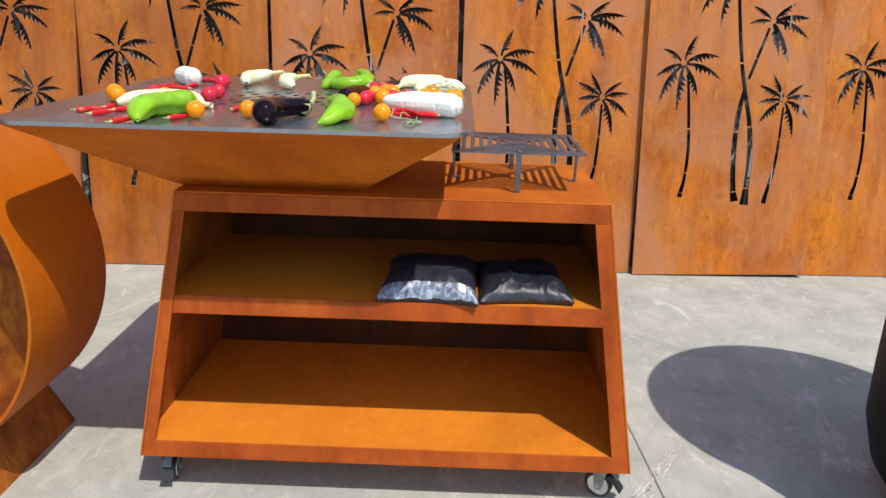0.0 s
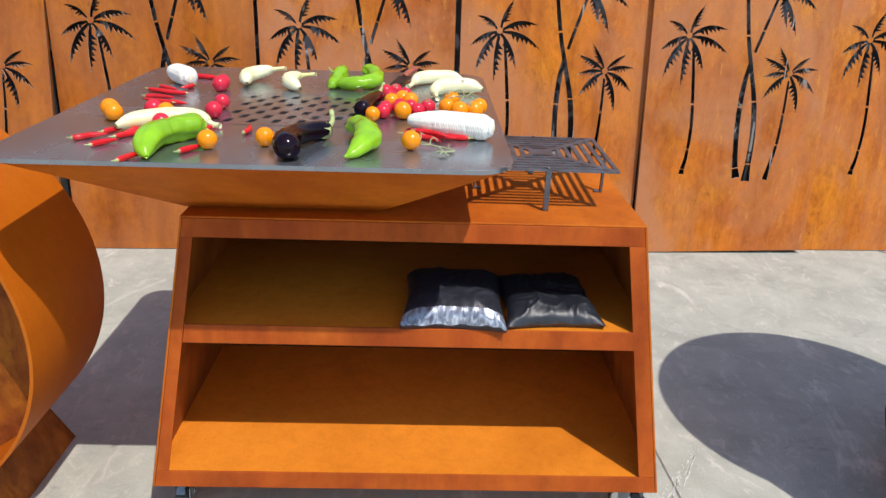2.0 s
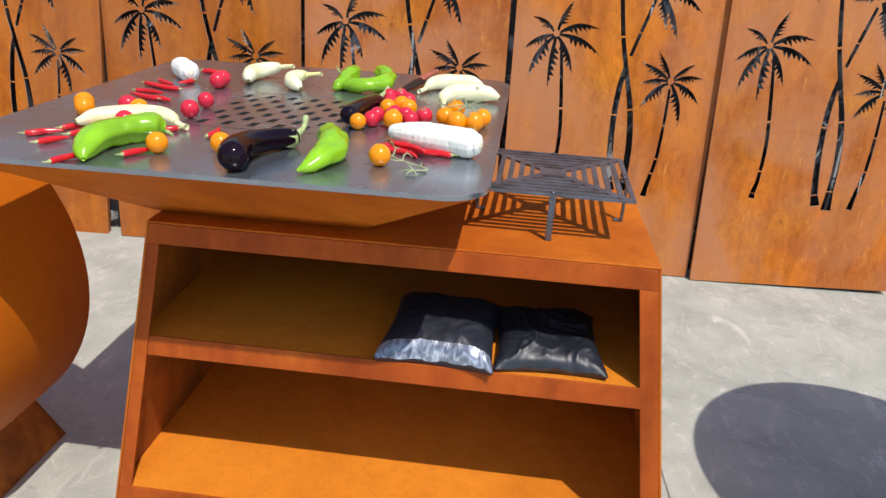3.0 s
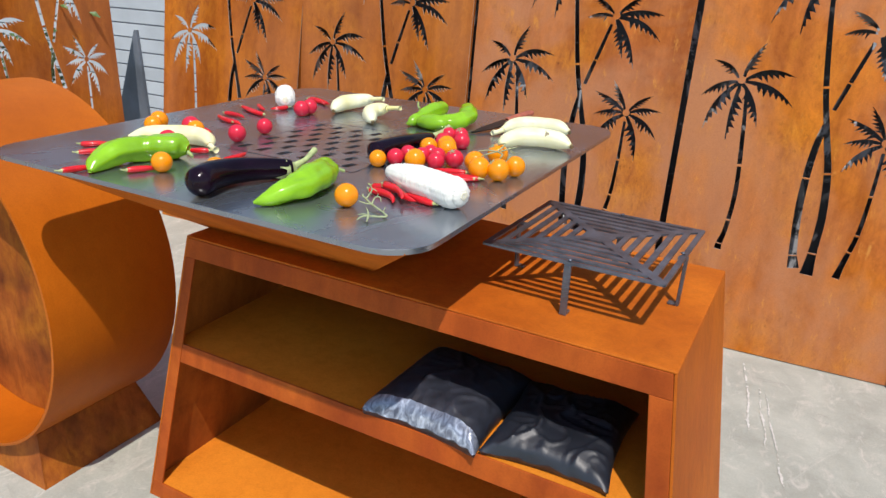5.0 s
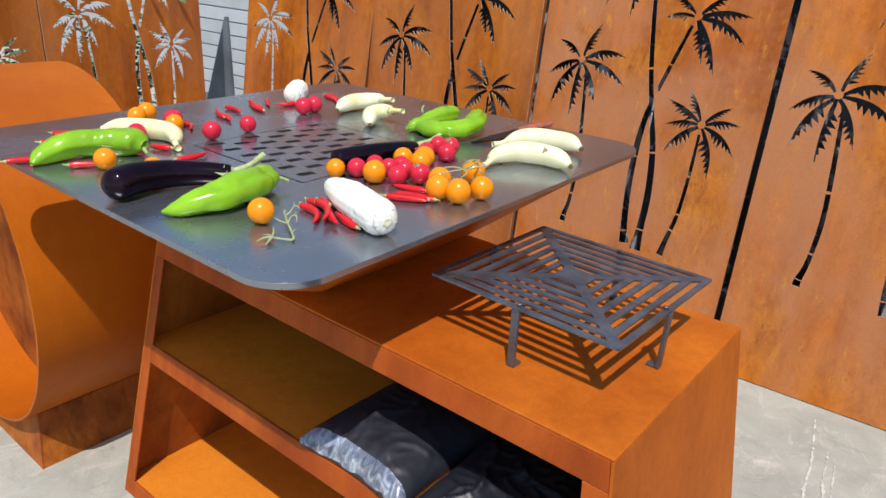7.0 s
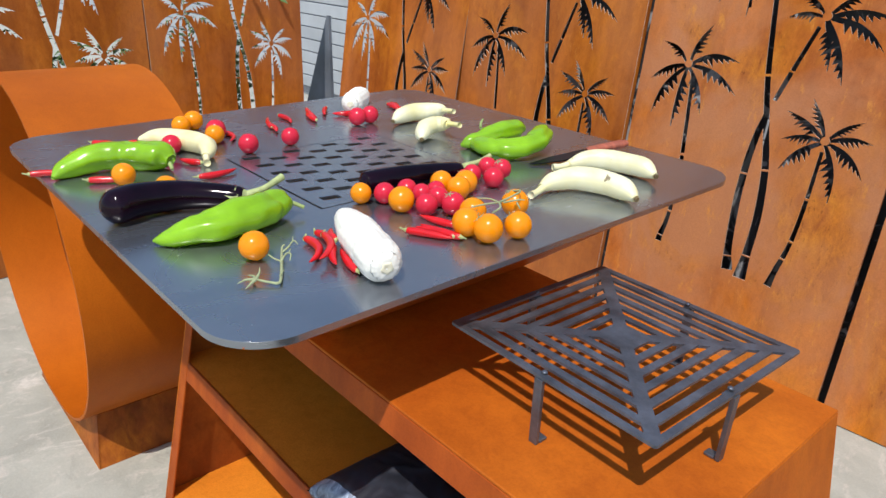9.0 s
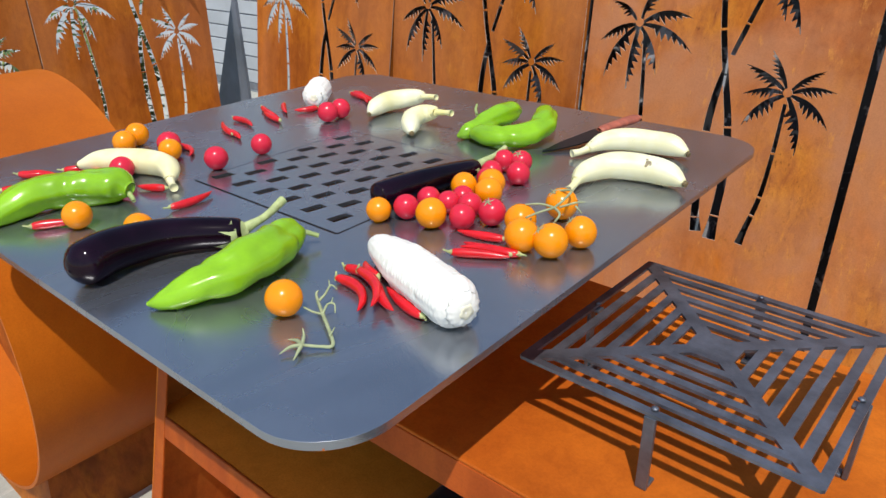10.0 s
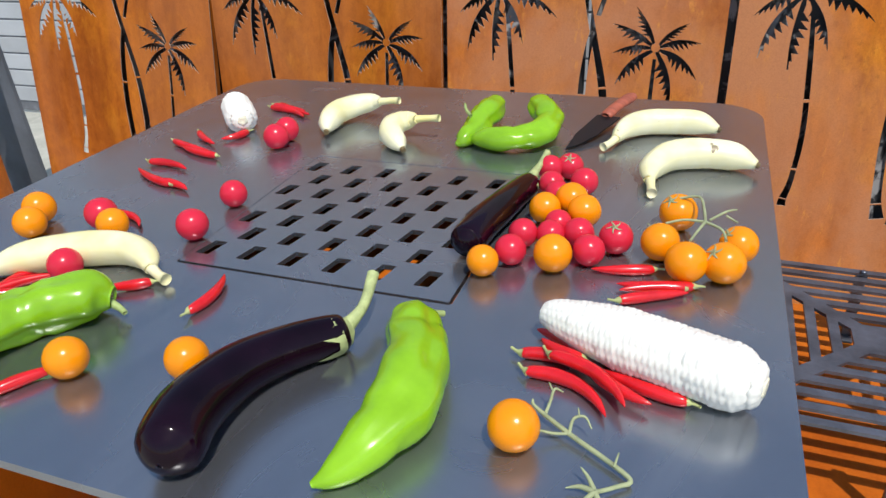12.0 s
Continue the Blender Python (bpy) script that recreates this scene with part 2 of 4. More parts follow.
def part(name, bm, mat, parent, label="", smooth=False, extra=()):
    ob = new(name, mesh_of(name, bm, mat, smooth, extra))
    ob.parent = parent
    if label:
        tagged(ob, label)
    return ob


def thing(name, m, label, category, group="", kind=""):
    e = new(name)
    e.empty_display_size = 0.05
    e.matrix_world = m
    return tagged(e, label, category, group, kind)


def box(bm, lo, hi, bevel=0.0):
    r = bmesh.ops.create_cube(bm, size=1.0)
    vs = r["verts"]
    for v in vs:
        v.co = Vector([(lo[k] + hi[k]) / 2 + v.co[k] * (hi[k] - lo[k]) for k in range(3)])
    if bevel:
        es = list({e for v in vs for e in v.link_edges})
        bmesh.ops.bevel(bm, geom=es, offset=bevel, segments=2, affect="EDGES", profile=0.5)
    return vs


def slab(bm, corners, thick, bevel=0.0015):
    """A plate on four corners, thickened against its normal."""
    c = [Vector(p) for p in corners]
    n = (c[1] - c[0]).cross(c[3] - c[0]).normalized() * thick
    top = [bm.verts.new(p) for p in c]
    low = [bm.verts.new(p - n) for p in c]
    fs = [bm.faces.new(top), bm.faces.new(low[::-1])]
    for k in range(4):
        fs.append(bm.faces.new((top[k - 1], low[k - 1], low[k], top[k])))
    if bevel:
        es = list({e for f in fs for e in f.edges})
        bmesh.ops.bevel(bm, geom=es, offset=bevel, segments=2, affect="EDGES", profile=0.5)


def cyl(bm, a, b, r1, r2=None, seg=16):
    a, b = Vector(a), Vector(b)
    q = (b - a).to_track_quat("Z", "Y").to_matrix().to_4x4()
    bmesh.ops.create_cone(bm, cap_ends=True, segments=seg, radius1=r1, radius2=r1 if r2 is None else r2, depth=(b - a).length,
                          matrix=Matrix.Translation((a + b) / 2) @ q)


def spline(points, n):
    """Catmull-Rom through the points, n steps a span; rows may carry a radius."""
    p = [np.array(q, float) for q in points]
    p = [2 * p[0] - p[1], *p, 2 * p[-1] - p[-2]]
    out = []
    for i in range(1, len(p) - 2):
        for k in range(n):
            t = k / n
            out.append(0.5 * (2 * p[i] + (p[i + 1] - p[i - 1]) * t + (2 * p[i - 1] - 5 * p[i] + 4 * p[i + 1] - p[i + 2]) * t * t
                              + (3 * p[i] - p[i - 1] - 3 * p[i + 1] + p[i + 2]) * t ** 3))
    out.append(p[-2])
    return out


def sweep(bm, rows, seg=16, steps=5, flat=1.0, lump=0.0, facets=0.0, seed=0.0, cap=True, ridge=0.0):
    """A tube along rows of x, y, z, radius; lump adds uneven dents, facets a few long ridges."""
    path = spline(rows, steps)
    rings = []
    for i, q in enumerate(path):
        c, r = Vector(q[:3]), max(q[3], 0.0003)
        d = Vector(path[min(i + 1, len(path) - 1)][:3]) - Vector(path[max(i - 1, 0)][:3])
        d = d.normalized() if d.length > 1e-9 else Vector((1, 0, 0))
        up = Vector((0, 0, 1)) if abs(d.z) < 0.93 else Vector((0, 1, 0))
        side = d.cross(up).normalized()
        top = side.cross(d)
        ring = []
        for k in range(seg):
            a = 2 * math.pi * k / seg
            rr = r * (1 + facets * math.cos(3 * a + seed + i * 0.06) + ridge * math.cos(5 * a + seed))
            o = side * (math.cos(a) * rr) + top * (math.sin(a) * rr * flat)
            if lump:
                o *= 1 + lump * noise.noise((c + o) * 22 + Vector((seed, seed * 2, 0)))
            ring.append(bm.verts.new(c + o))
        rings.append(ring)
    for a, b in zip(rings, rings[1:]):
        for k in range(seg):
            bm.faces.new((a[k - 1], a[k], b[k], b[k - 1]))
    if cap:
        bm.faces.new(rings[0][::1])
        bm.faces.new(rings[-1][::-1])
    return rings


def lathe(bm, profile, seg=24, lobes=0, depth=0.0):
    rings = []
    for r, z in profile:
        rings.append([bm.verts.new((r * (1 + depth * math.cos(lobes * 2 * math.pi * k / seg)) * math.cos(2 * math.pi * k / seg),
                                    r * (1 + depth * math.cos(lobes * 2 * math.pi * k / seg)) * math.sin(2 * math.pi * k / seg), z)) for k in range(seg)])
    for a, b in zip(rings, rings[1:]):
        for k in range(seg):
            bm.faces.new((a[k - 1], a[k], b[k], b[k - 1]))
    bm.faces.new(rings[0][::-1])
    bm.faces.new(rings[-1])


def inside(poly, x, y):
    hit = False
    for (ax, ay), (bx, by) in zip(poly, poly[1:] + poly[:1]):
        if (ay > y) != (by > y) and x < (bx - ax) * (y - ay) / (by - ay) + ax:
            hit = not hit
    return hit


def sheet(name, outer, holes, thick):
    """A flat plate in x and y with holes cut through it, as a mesh centred on z = 0."""
    pts, edges = [], []
    for poly in (outer, *holes):
        k = len(pts)
        pts += [Vector(p) for p in poly]
        edges += [(k + i, k + (i + 1) % len(poly)) for i in range(len(poly))]
    vs, _, fs, *_ = delaunay_2d_cdt(pts, edges, [], 0, 1e-6)
    bounds = [(min(p[0] for p in h), max(p[0] for p in h), min(p[1] for p in h), max(p[1] for p in h), list(h)) for h in holes]
    outer = list(outer)
    bm = bmesh.new()
    top = [bm.verts.new((v.x, v.y, thick / 2)) for v in vs]
    low = [bm.verts.new((v.x, v.y, -thick / 2)) for v in vs]
    sides = {}
    for f in fs:
        c = sum((vs[i] for i in f), Vector((0, 0))) / len(f)
        if not inside(outer, c.x, c.y) or any(a < c.x < b and d < c.y < e and inside(h, c.x, c.y) for a, b, d, e, h in bounds):
            continue
        bm.faces.new([top[i] for i in f])
        bm.faces.new([low[i] for i in reversed(f)])
        for a, b in zip(f, (*f[1:], f[0])):
            if (b, a) in sides:
                del sides[b, a]
            else:
                sides[a, b] = True
    for a, b in sides:
        bm.faces.new((top[b], top[a], low[a], low[b]))
    for v in [v for v in bm.verts if not v.link_faces]:
        bm.verts.remove(v)
    bmesh.ops.recalc_face_normals(bm, faces=bm.faces)
    me = bpy.data.meshes.new(name)
    bm.to_mesh(me)
    bm.free()
    return me


def rounded(x0, y0, x1, y1, r, n=8):
    out = []
    for cx, cy, a in ((x1 - r, y1 - r, 0), (x0 + r, y1 - r, 90), (x0 + r, y0 + r, 180), (x1 - r, y0 + r, 270)):
        for k in range(n + 1):
            t = radians(a + 90 * k / n)
            out.append((cx + r * math.cos(t), cy + r * math.sin(t)))
    return out


# ---- ground ----
bm = bmesh.new()
half = 300.0
bm.faces.new([bm.verts.new(p) for p in ((-half, -half, 0), (half, -half, 0), (half, half, 0), (-half, half, 0))])
ground = new("ground", mesh_of("ground", bm, CONCRETE))
tagged(ground, "pale worn concrete yard with scuffs and stains", "ground", kind="structure")


def joint(a, b, w):
    bm = bmesh.new()
    a, b = Vector((*a, 0)), Vector((*b, 0))
    d = (b - a).normalized()
    s = Vector((-d.y, d.x, 0)) * w / 2
    n = 24
    rows = []
    for k in range(n + 1):
        c = a.lerp(b, k / n)
        j = 1 + 0.5 * noise.noise(c * 9)
        rows.append((bm.verts.new(c + s * j + Vector((0, 0, 0.003))), bm.verts.new(c - s * j + Vector((0, 0, 0.003)))))
    for (p, q), (r, t) in zip(rows, rows[1:]):
        bm.faces.new((p, q, t, r))
    part("joint", bm, JOINT, ground)


def smear(a, b, w, seed, w_end=None):
    """A thin ragged pale streak that thins out and breaks along its length."""
    bm = bmesh.new()
    a, b = Vector((*a, 0.0026)), Vector((*b, 0.0026))
    d = (b - a).normalized()
    side = Vector((-d.y, d.x, 0))
    shift = Vector((seed * 3.7, seed * 1.3, 0))
    n = int((b - a).length / 0.004)
    prev = None
    for k in range(n + 1):
        c = a.lerp(b, k / n)
        c += side * (noise.noise(c * 5 + shift) * 0.018 + noise.noise(c * 40 + shift) * 0.003)
        wide = w + ((w if w_end is None else w_end) - w) * k / n
        half = wide * (0.30 + 0.9 * noise.noise(c * 14 + shift) + 0.7 * noise.noise(c * 110 + shift)) * min(1.0, 6 * k / n, 6 * (1 - k / n))
        if half < 0.0004:
            prev = None
            continue
        pair = (bm.verts.new(c + side * half), bm.verts.new(c - side * half * (1 + 0.6 * noise.noise(c * 160))))
        if prev:
            bm.faces.new((prev[0], prev[1], pair[1], pair[0]))
        prev = pair
    part("smear", bm, LIME, ground, "broken pale lime streak")


for k in range(7):
    smear((0.76 + 0.010 * k, -0.55 + 0.008 * (k % 3)), (1.186 + 0.002 * k, 0.046 - 0.004 * k), 0.0050, 3 + k * 2.3, 0.0018)
smear((0.865, 1.50), (0.955, 0.95), 0.0080, 5)
smear((0.93, 1.35), (1.00, 0.90), 0.0060, 8)
smear((0.96, 1.30), (1.09, 0.62), 0.0050, 9)
joint((1.015, 0.38), (1.12, -1.9), 0.0038)
joint((2.62, 1.80), (3.40, 0.55), 0.010)
joint((1.12, -1.9), (-3.5, -2.25), 0.010)


# ---- wall behind the fence ----
def fence_y(x):
    return 1.51 + 0.045 * x


FENCE_TURN = math.degrees(math.atan(0.045))
bm = bmesh.new()
box(bm, (-16.0, 2.95, 0.0), (6.0, 3.1, 3.2))
wall = tagged(new("wall_north", mesh_of("wall_north", bm, SIDING)), "pale painted wall with level board joints", "wall", kind="structure")
for k in range(26):
    bm = bmesh.new()
    z = 0.09 + 0.115 * k
    box(bm, (-16.0, 2.936, z), (6.0, 2.951, z + 0.103), 0.003)
    part("board", bm, SIDING, wall)
bm = bmesh.new()
box(bm, (-16.0, 2.942, 0.02), (6.0, 2.9495, 3.1))
part("joint_backing", bm, SIDING_GAP, wall)

# sheets added behind the panels to make the palm openings dark
BEHIND = pose(0, fence_y(0) + 0.095, 0, -5.0, 0, FENCE_TURN)
for x0 in (-2.06, -1.02, 0.02, 1.06, 2.10):
    bm = bmesh.new()
    box(bm, (0, 0, 0.0), (1.03, 0.012, 1.85), 0.002)
    ob = new("backing_sheet", mesh_of("backing_sheet", bm, BACKING))
    ob.matrix_world = BEHIND @ Matrix.Translation((x0, 0, 0))
    tagged(ob, "dark sheet with pale patches added behind the fence panels", "metal sheet", "backing sheets")

bm = bmesh.new()
slab(bm, ((-3.02, 1.55, 0.0), (-2.53, 1.57, 0.0), (-2.668, 1.63, 1.0), (-2.688, 1.63, 1.0)), 0.02)
tagged(new("folded_sheet", mesh_of("folded_sheet", bm, TARP)), "dark grey pointed sheet standing behind the fence gap", "sheet")


# ---- fence panels with palms cut through ----
def frond(core, tip, bend, width=0.028, teeth=9, seed=0):
    """One palm leaf: a bowed spine, a smooth upper edge and a ragged lower one."""
    rng = random.Random(seed)
    c, t = np.array(core, float), np.array(tip, float)
    d = t - c
    length = float(np.hypot(*d))
    d = d / length
    nrm = np.array((-d[1], d[0]))
    if nrm[1] < 0:
        nrm = -nrm
    p0 = c + d * 0.0135
    mid = (p0 + t) / 2 + nrm * bend * length
    pos = lambda u: (1 - u) ** 2 * p0 + 2 * u * (1 - u) * mid + u * u * t
    w = width * min(1.0, length / 0.17)
    up, low = [], []
    m = teeth * 2
    for k in range(m + 1):
        u = k / m
        prof = (0.16 + 0.84 * math.sin(math.pi * min(1.0, 0.15 + 0.85 * u)) ** 0.8) * (1 - 0.75 * u ** 4)
        up.append(pos(u) + nrm * w * 0.32 * prof)
        jag = 1.25 if k % 2 else 0.32
        if u < 0.18:
            jag = 0.35
        jag *= rng.uniform(0.75, 1.2)
        shift = d * (0.010 if k % 2 else -0.002)
        low.append(pos(u) - nrm * w * prof * jag + shift * (1 if 0.15 < u < 0.98 else 0))
    return [tuple(p) for p in up + low[::-1]]


def trunk(points, cuts):
    """A trunk as separate long slots, with small steel bridges left between them."""
    path = spline(points, 24)
    n = len(path) - 1
    out, marks = [], [0.0, *cuts, 1.0]
    for a, b in zip(marks, marks[1:]):
        i, j = round(a * n) + (1 if a else 0), round(b * n)
        if j - i < 1:
            continue
        left, right = [], []
        for k in range(i, j + 1):
            q = path[k]
            d = path[min(k + 1, n)][:2] - path[max(k - 1, 0)][:2]
            d = d / (np.hypot(*d) + 1e-9)
            s = np.array((-d[1], d[0])) * q[2] * 0.52
            left.append(tuple(q[:2] + s))
            right.append(tuple(q[:2] - s))
        out.append(left + right[::-1])
    return out


def palm_holes():
    h = []
    n = 0
    for core, tips in (
        ((0.180, 1.060), ((0.070, 1.125, 0.22), (0.240, 1.195, 0.10), (0.362, 1.085, 0.26), (0.372, 0.978, 0.20), (0.045, 0.990, 0.16),
                          (0.072, 0.868, 0.18), (0.160, 0.835, 0.03), (0.262, 0.895, 0.12))),
        ((0.690, 0.890), ((0.625, 1.010, 0.05), (0.556, 0.962, 0.08), (0.560, 0.872, 0.14), (0.572, 0.772, 0.16), (0.785, 0.965, 0.12), (0.826, 0.905, 0.16),
                          (0.822, 0.795, 0.20), (0.748, 0.702, 0.14))),
        ((0.596, 1.258), ((0.778, 1.172, 0.22), (0.690, 1.062, 0.10), (0.478, 1.242, 0.18), (0.700, 1.338, 0.10), (0.782, 1.268, 0.14), (0.492, 1.325, 0.14),
                          (0.640, 1.100, 0.04))),
        ((0.405, 1.480), ((0.240, 1.268, 0.20), (0.342, 1.235, 0.10), (0.205, 1.440, 0.22), (0.270, 1.610, 0.16), (0.420, 1.690, 0.06), (0.570, 1.610, 0.16),
                          (0.600, 1.470, 0.20)))):
        for x, z, bend in tips:
            n += 1
            h.append(frond(core, (x, z), bend, seed=n))
    h += trunk([(0.205, 1.02, 0.012), (0.222, 0.85, 0.015), (0.236, 0.65, 0.016), (0.228, 0.50, 0.016), (0.214, 0.43, 0.022), (0.212, 0.405, 0.026)], (0.3, 0.55, 0.8))
    h += trunk([(0.690, 0.855, 0.011), (0.686, 0.70, 0.013), (0.675, 0.55, 0.015), (0.650, 0.43, 0.019), (0.640, 0.375, 0.026)], (0.25, 0.5, 0.62))
    h += trunk([(0.492, 0.385, 0.040), (0.478, 0.46, 0.027), (0.466, 0.62, 0.025), (0.467, 0.76, 0.024), (0.476, 0.86, 0.022), (0.490, 0.935, 0.018)], (0.14, 0.55))
    h += trunk([(0.505, 0.985, 0.014), (0.535, 1.08, 0.015), (0.582, 1.225, 0.012)], (0.5,))
    h += trunk([(0.541, 0.368, 0.044), (0.545, 0.46, 0.029), (0.548, 0.60, 0.027), (0.532, 0.76, 0.024), (0.500, 0.90, 0.020), (0.466, 1.05, 0.019), (0.436, 1.25, 0.017),
                (0.418, 1.40, 0.015)], (0.13, 0.42, 0.72))
    return h


PANEL_W, PANEL_H = 0.893, 1.80
HOLES = palm_holes()


def panel_mesh(mat):
    me = sheet("panel", [(0, 0.004), (PANEL_W, 0.004), (PANEL_W, PANEL_H), (0, PANEL_H)], HOLES, 0.004)
    me.transform(Matrix.Rotation(radians(90), 4, "X"))
    me.materials.append(mat)
    me.materials.append(CORTEN_CUT)
    for p in me.polygons:
        p.material_index = 0 if abs(p.normal.y) > 0.7 else 1
    return me


PANELS = {m: panel_mesh(m) for m in (CORTEN_FENCE, CORTEN_FRESH)}


def fence_panel(x, dy=0.0, lean=5.0, roll=0.0, turn=FENCE_TURN, y=None, mat=CORTEN_FENCE):
    fp = thing("fence_panel", pose(x, fence_y(x) + dy if y is None else y, 0, -lean, roll, turn),
               "rusty corten steel screen panel with palm trees cut through", "fence panel", "corten fence panels")
    s = new("panel", PANELS[mat])
    s.parent = fp
    for px in (0.004, PANEL_W - 0.034):
        bm = bmesh.new()
        box(bm, (px, 0.003, 0.006), (px + 0.03, 0.033, PANEL_H - 0.004), 0.002)
        part("post", bm, mat, fp)


fence_panel(-2.325, roll=3.0, mat=CORTEN_FRESH)
fence_panel(-1.355, -0.012, mat=CORTEN_FRESH)
fence_panel(-0.448, 0.006)
fence_panel(0.470)
fence_panel(1.375, -0.030, roll=-1.0)
fence_panel(2.262, 0.012)
for k in range(3):
    fence_panel(-2.317 + 0.138 * k, turn=98.8, lean=1.0, y=0.445 - 0.89 * k, mat=CORTEN_FRESH)


# ---- greenery behind the side fence ----
def shrub(x, y, height, seed):
    rng = random.Random(seed)
    sh = thing("shrub", pose(x, y, 0, 0, 0, seed * 40), "leafy green shrub growing behind the rusty fence", "shrub", "shrubs")
    ends = []
    for k in range(9):
        a = 2 * math.pi * k / 9 + rng.uniform(-0.3, 0.3)
        out = rng.uniform(0.10, 0.30)
        top = height * rng.uniform(0.6, 0.95)
        way = Vector((math.cos(a), math.sin(a), 0))
        bm = bmesh.new()
        pts = [way * 0.03, way * out * 0.45 + Vector((0, 0, top * 0.5)), way * out + Vector((0, 0, top))]
        sweep(bm, [(*p, r) for p, r in zip(pts, (0.011, 0.007, 0.003))], 7, 4)
        part("stem", bm, STEM, sh)
        ends.append(pts)
    bm = bmesh.new()
    for _ in range(1500):
        pts = rng.choice(ends)
        u = rng.uniform(0.12, 1.05)
        c = pts[0].lerp(pts[1], u * 2) if u < 0.5 else pts[1].lerp(pts[2], u * 2 - 1)
        c = c + Vector((rng.gauss(0, 0.07), rng.gauss(0, 0.07), rng.gauss(0, 0.05)))
        c.z = max(c.z, 0.03)
        size = rng.uniform(0.025, 0.055)
        m = Matrix.Translation(c) @ Matrix.Rotation(rng.uniform(0, 6.28), 4, "Z") @ Matrix.Rotation(rng.uniform(-0.9, 0.9), 4, "X") @ Matrix.Rotation(rng.uniform(-0.7, 0.5), 4, "Y")
        tip, end = bm.verts.new(m @ Vector((size, 0, -size * 0.2))), bm.verts.new(m @ Vector((-size * 0.2, 0, 0)))
        mid = bm.verts.new(m @ Vector((size * 0.4, 0, 0)))
        for sgn in (-1, 1):
            w = bm.verts.new(m @ Vector((size * 0.4, sgn * size * 0.3, size * 0.1)))
            for tri in ((end, w, mid), (mid, w, tip)):
                bm.faces.new(tri if sgn > 0 else tri[::-1])
    part("crown", bm, SHRUB_LEAF, sh)


SHRUB_LEAF = plain("shrub_leaf", (0.085, 0.150, 0.035), 0.45, vary=0.6, scale=6.0, grain=0.2)
shrub(-2.78, 0.95, 1.25, 1)
shrub(-2.72, 0.25, 1.15, 2)
shrub(-2.62, -0.45, 1.05, 3)
shrub(-2.50, -1.10, 1.10, 4)


# ---- hoop beside the cart ----
hoop = thing("log_hoop", pose(-1.010, -0.235, 0), "round corten steel hoop on a sloped rusty base", "firewood hoop")
R, CZ, Y0, Y1 = 0.485, 0.562, -0.18, 0.185
bm = bmesh.new()
prev = None
N = 96
for k in range(N):
    a = 2 * math.pi * k / N
    ring = []
    for r, y in ((R, Y0), (R, Y1), (R - 0.008, Y1), (R - 0.008, Y0)):
        ring.append(bm.verts.new((r * math.cos(a), y, CZ + r * math.sin(a))))
    if prev:
        for i in range(4):
            bm.faces.new((prev[i - 1], prev[i], ring[i], ring[i - 1]))
    else:
        first = ring
    prev = ring
for i in range(4):
    bm.faces.new((prev[i - 1], prev[i], first[i], first[i - 1]))
bmesh.ops.recalc_face_normals(bm, faces=bm.faces)
band = part("band", bm, CORTEN_RING, hoop, "smooth bright orange corten band", smooth=True)
band.data.set_sharp_from_angle(angle=radians(40))
bm = bmesh.new()
cyl(bm, (0, 0.006, CZ), (0, 0.0, CZ), R - 0.009, seg=72)
part("back_disc", bm, CORTEN_OLD, hoop, "streaked brown steel disc closing the hoop")
TOP_X = 0.262
TOP_Z = CZ - math.sqrt(R * R - TOP_X * TOP_X) - 0.001
for s in (-1, 1):
    bm = bmesh.new()
    slab(bm, ((s * 0.300, -0.160, 0.0), (s * 0.300, 0.235, 0.0), (s * TOP_X, 0.185, TOP_Z), (s * TOP_X, -0.135, TOP_Z))[::s], 0.006)
    part("base_side", bm, CORTEN_OLD, hoop, "dark streaked sloped steel plate")
for name, ya, yb in (("base_front", -0.160, -0.135), ("base_back", 0.235, 0.185)):
    bm = bmesh.new()
    edge = [(-0.300, 0.0), (0.300, 0.0)]
    for k in range(25):
        x = TOP_X * (1 - k / 12)
        edge.append((x, CZ - math.sqrt(R * R - x * x) - 0.001))
    outer = [bm.verts.new((x, ya + (yb - ya) * z / TOP_Z, z)) for x, z in edge]
    inner = [bm.verts.new((x, ya + (yb - ya) * z / TOP_Z + (0.006 if ya < 0 else -0.006), z)) for x, z in edge]
    bm.faces.new(outer)
    bm.faces.new(inner[::-1])
    for k in range(len(edge)):
        bm.faces.new((outer[k - 1], inner[k - 1], inner[k], outer[k]))
    bmesh.ops.recalc_face_normals(bm, faces=bm.faces)
    part(name, bm, CORTEN_OLD, hoop, "rusty sloped steel plate")


# ---- cart ----
cart = thing("grill_cart", pose(0.30, -0.02, 0), "rusty corten steel grill cart with two open shelves on casters", "cart")
CX, CY = 0.30, -0.02
ZT, ZB = 0.806, 0.116
FT, FB = -0.255, -0.342      # front face at the top and the bottom
BT, BB = 0.240, 0.290        # back face
LT, LB = -0.230, -0.345      # left side
RT, RB = 0.830, 0.928        # right side


# darker rust that carries the shade on the cart's inner faces
CORTEN_INNER = corten("corten_shaded_inner", (0.23, 0.060, 0.010), (0.35, 0.095, 0.013), (0.46, 0.130, 0.016), 0.8, blotch=5.0, mottle=0.5)


def shade_inside(bm, way):
    """The faces that look along the given way get the cart's inner shade as a darker colour."""
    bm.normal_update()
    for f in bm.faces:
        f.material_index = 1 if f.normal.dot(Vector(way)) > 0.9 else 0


def at_z(top, bottom, z):
    return bottom + (top - bottom) * (z - ZB) / (ZT - ZB)


def cp(x, y, z):
    return (x - CX, y - CY, z)


def L(z):
    return at_z(LT, LB, z)


def Rt(z):
    return at_z(RT, RB, z)


def F(z):
    return at_z(FT, FB, z)


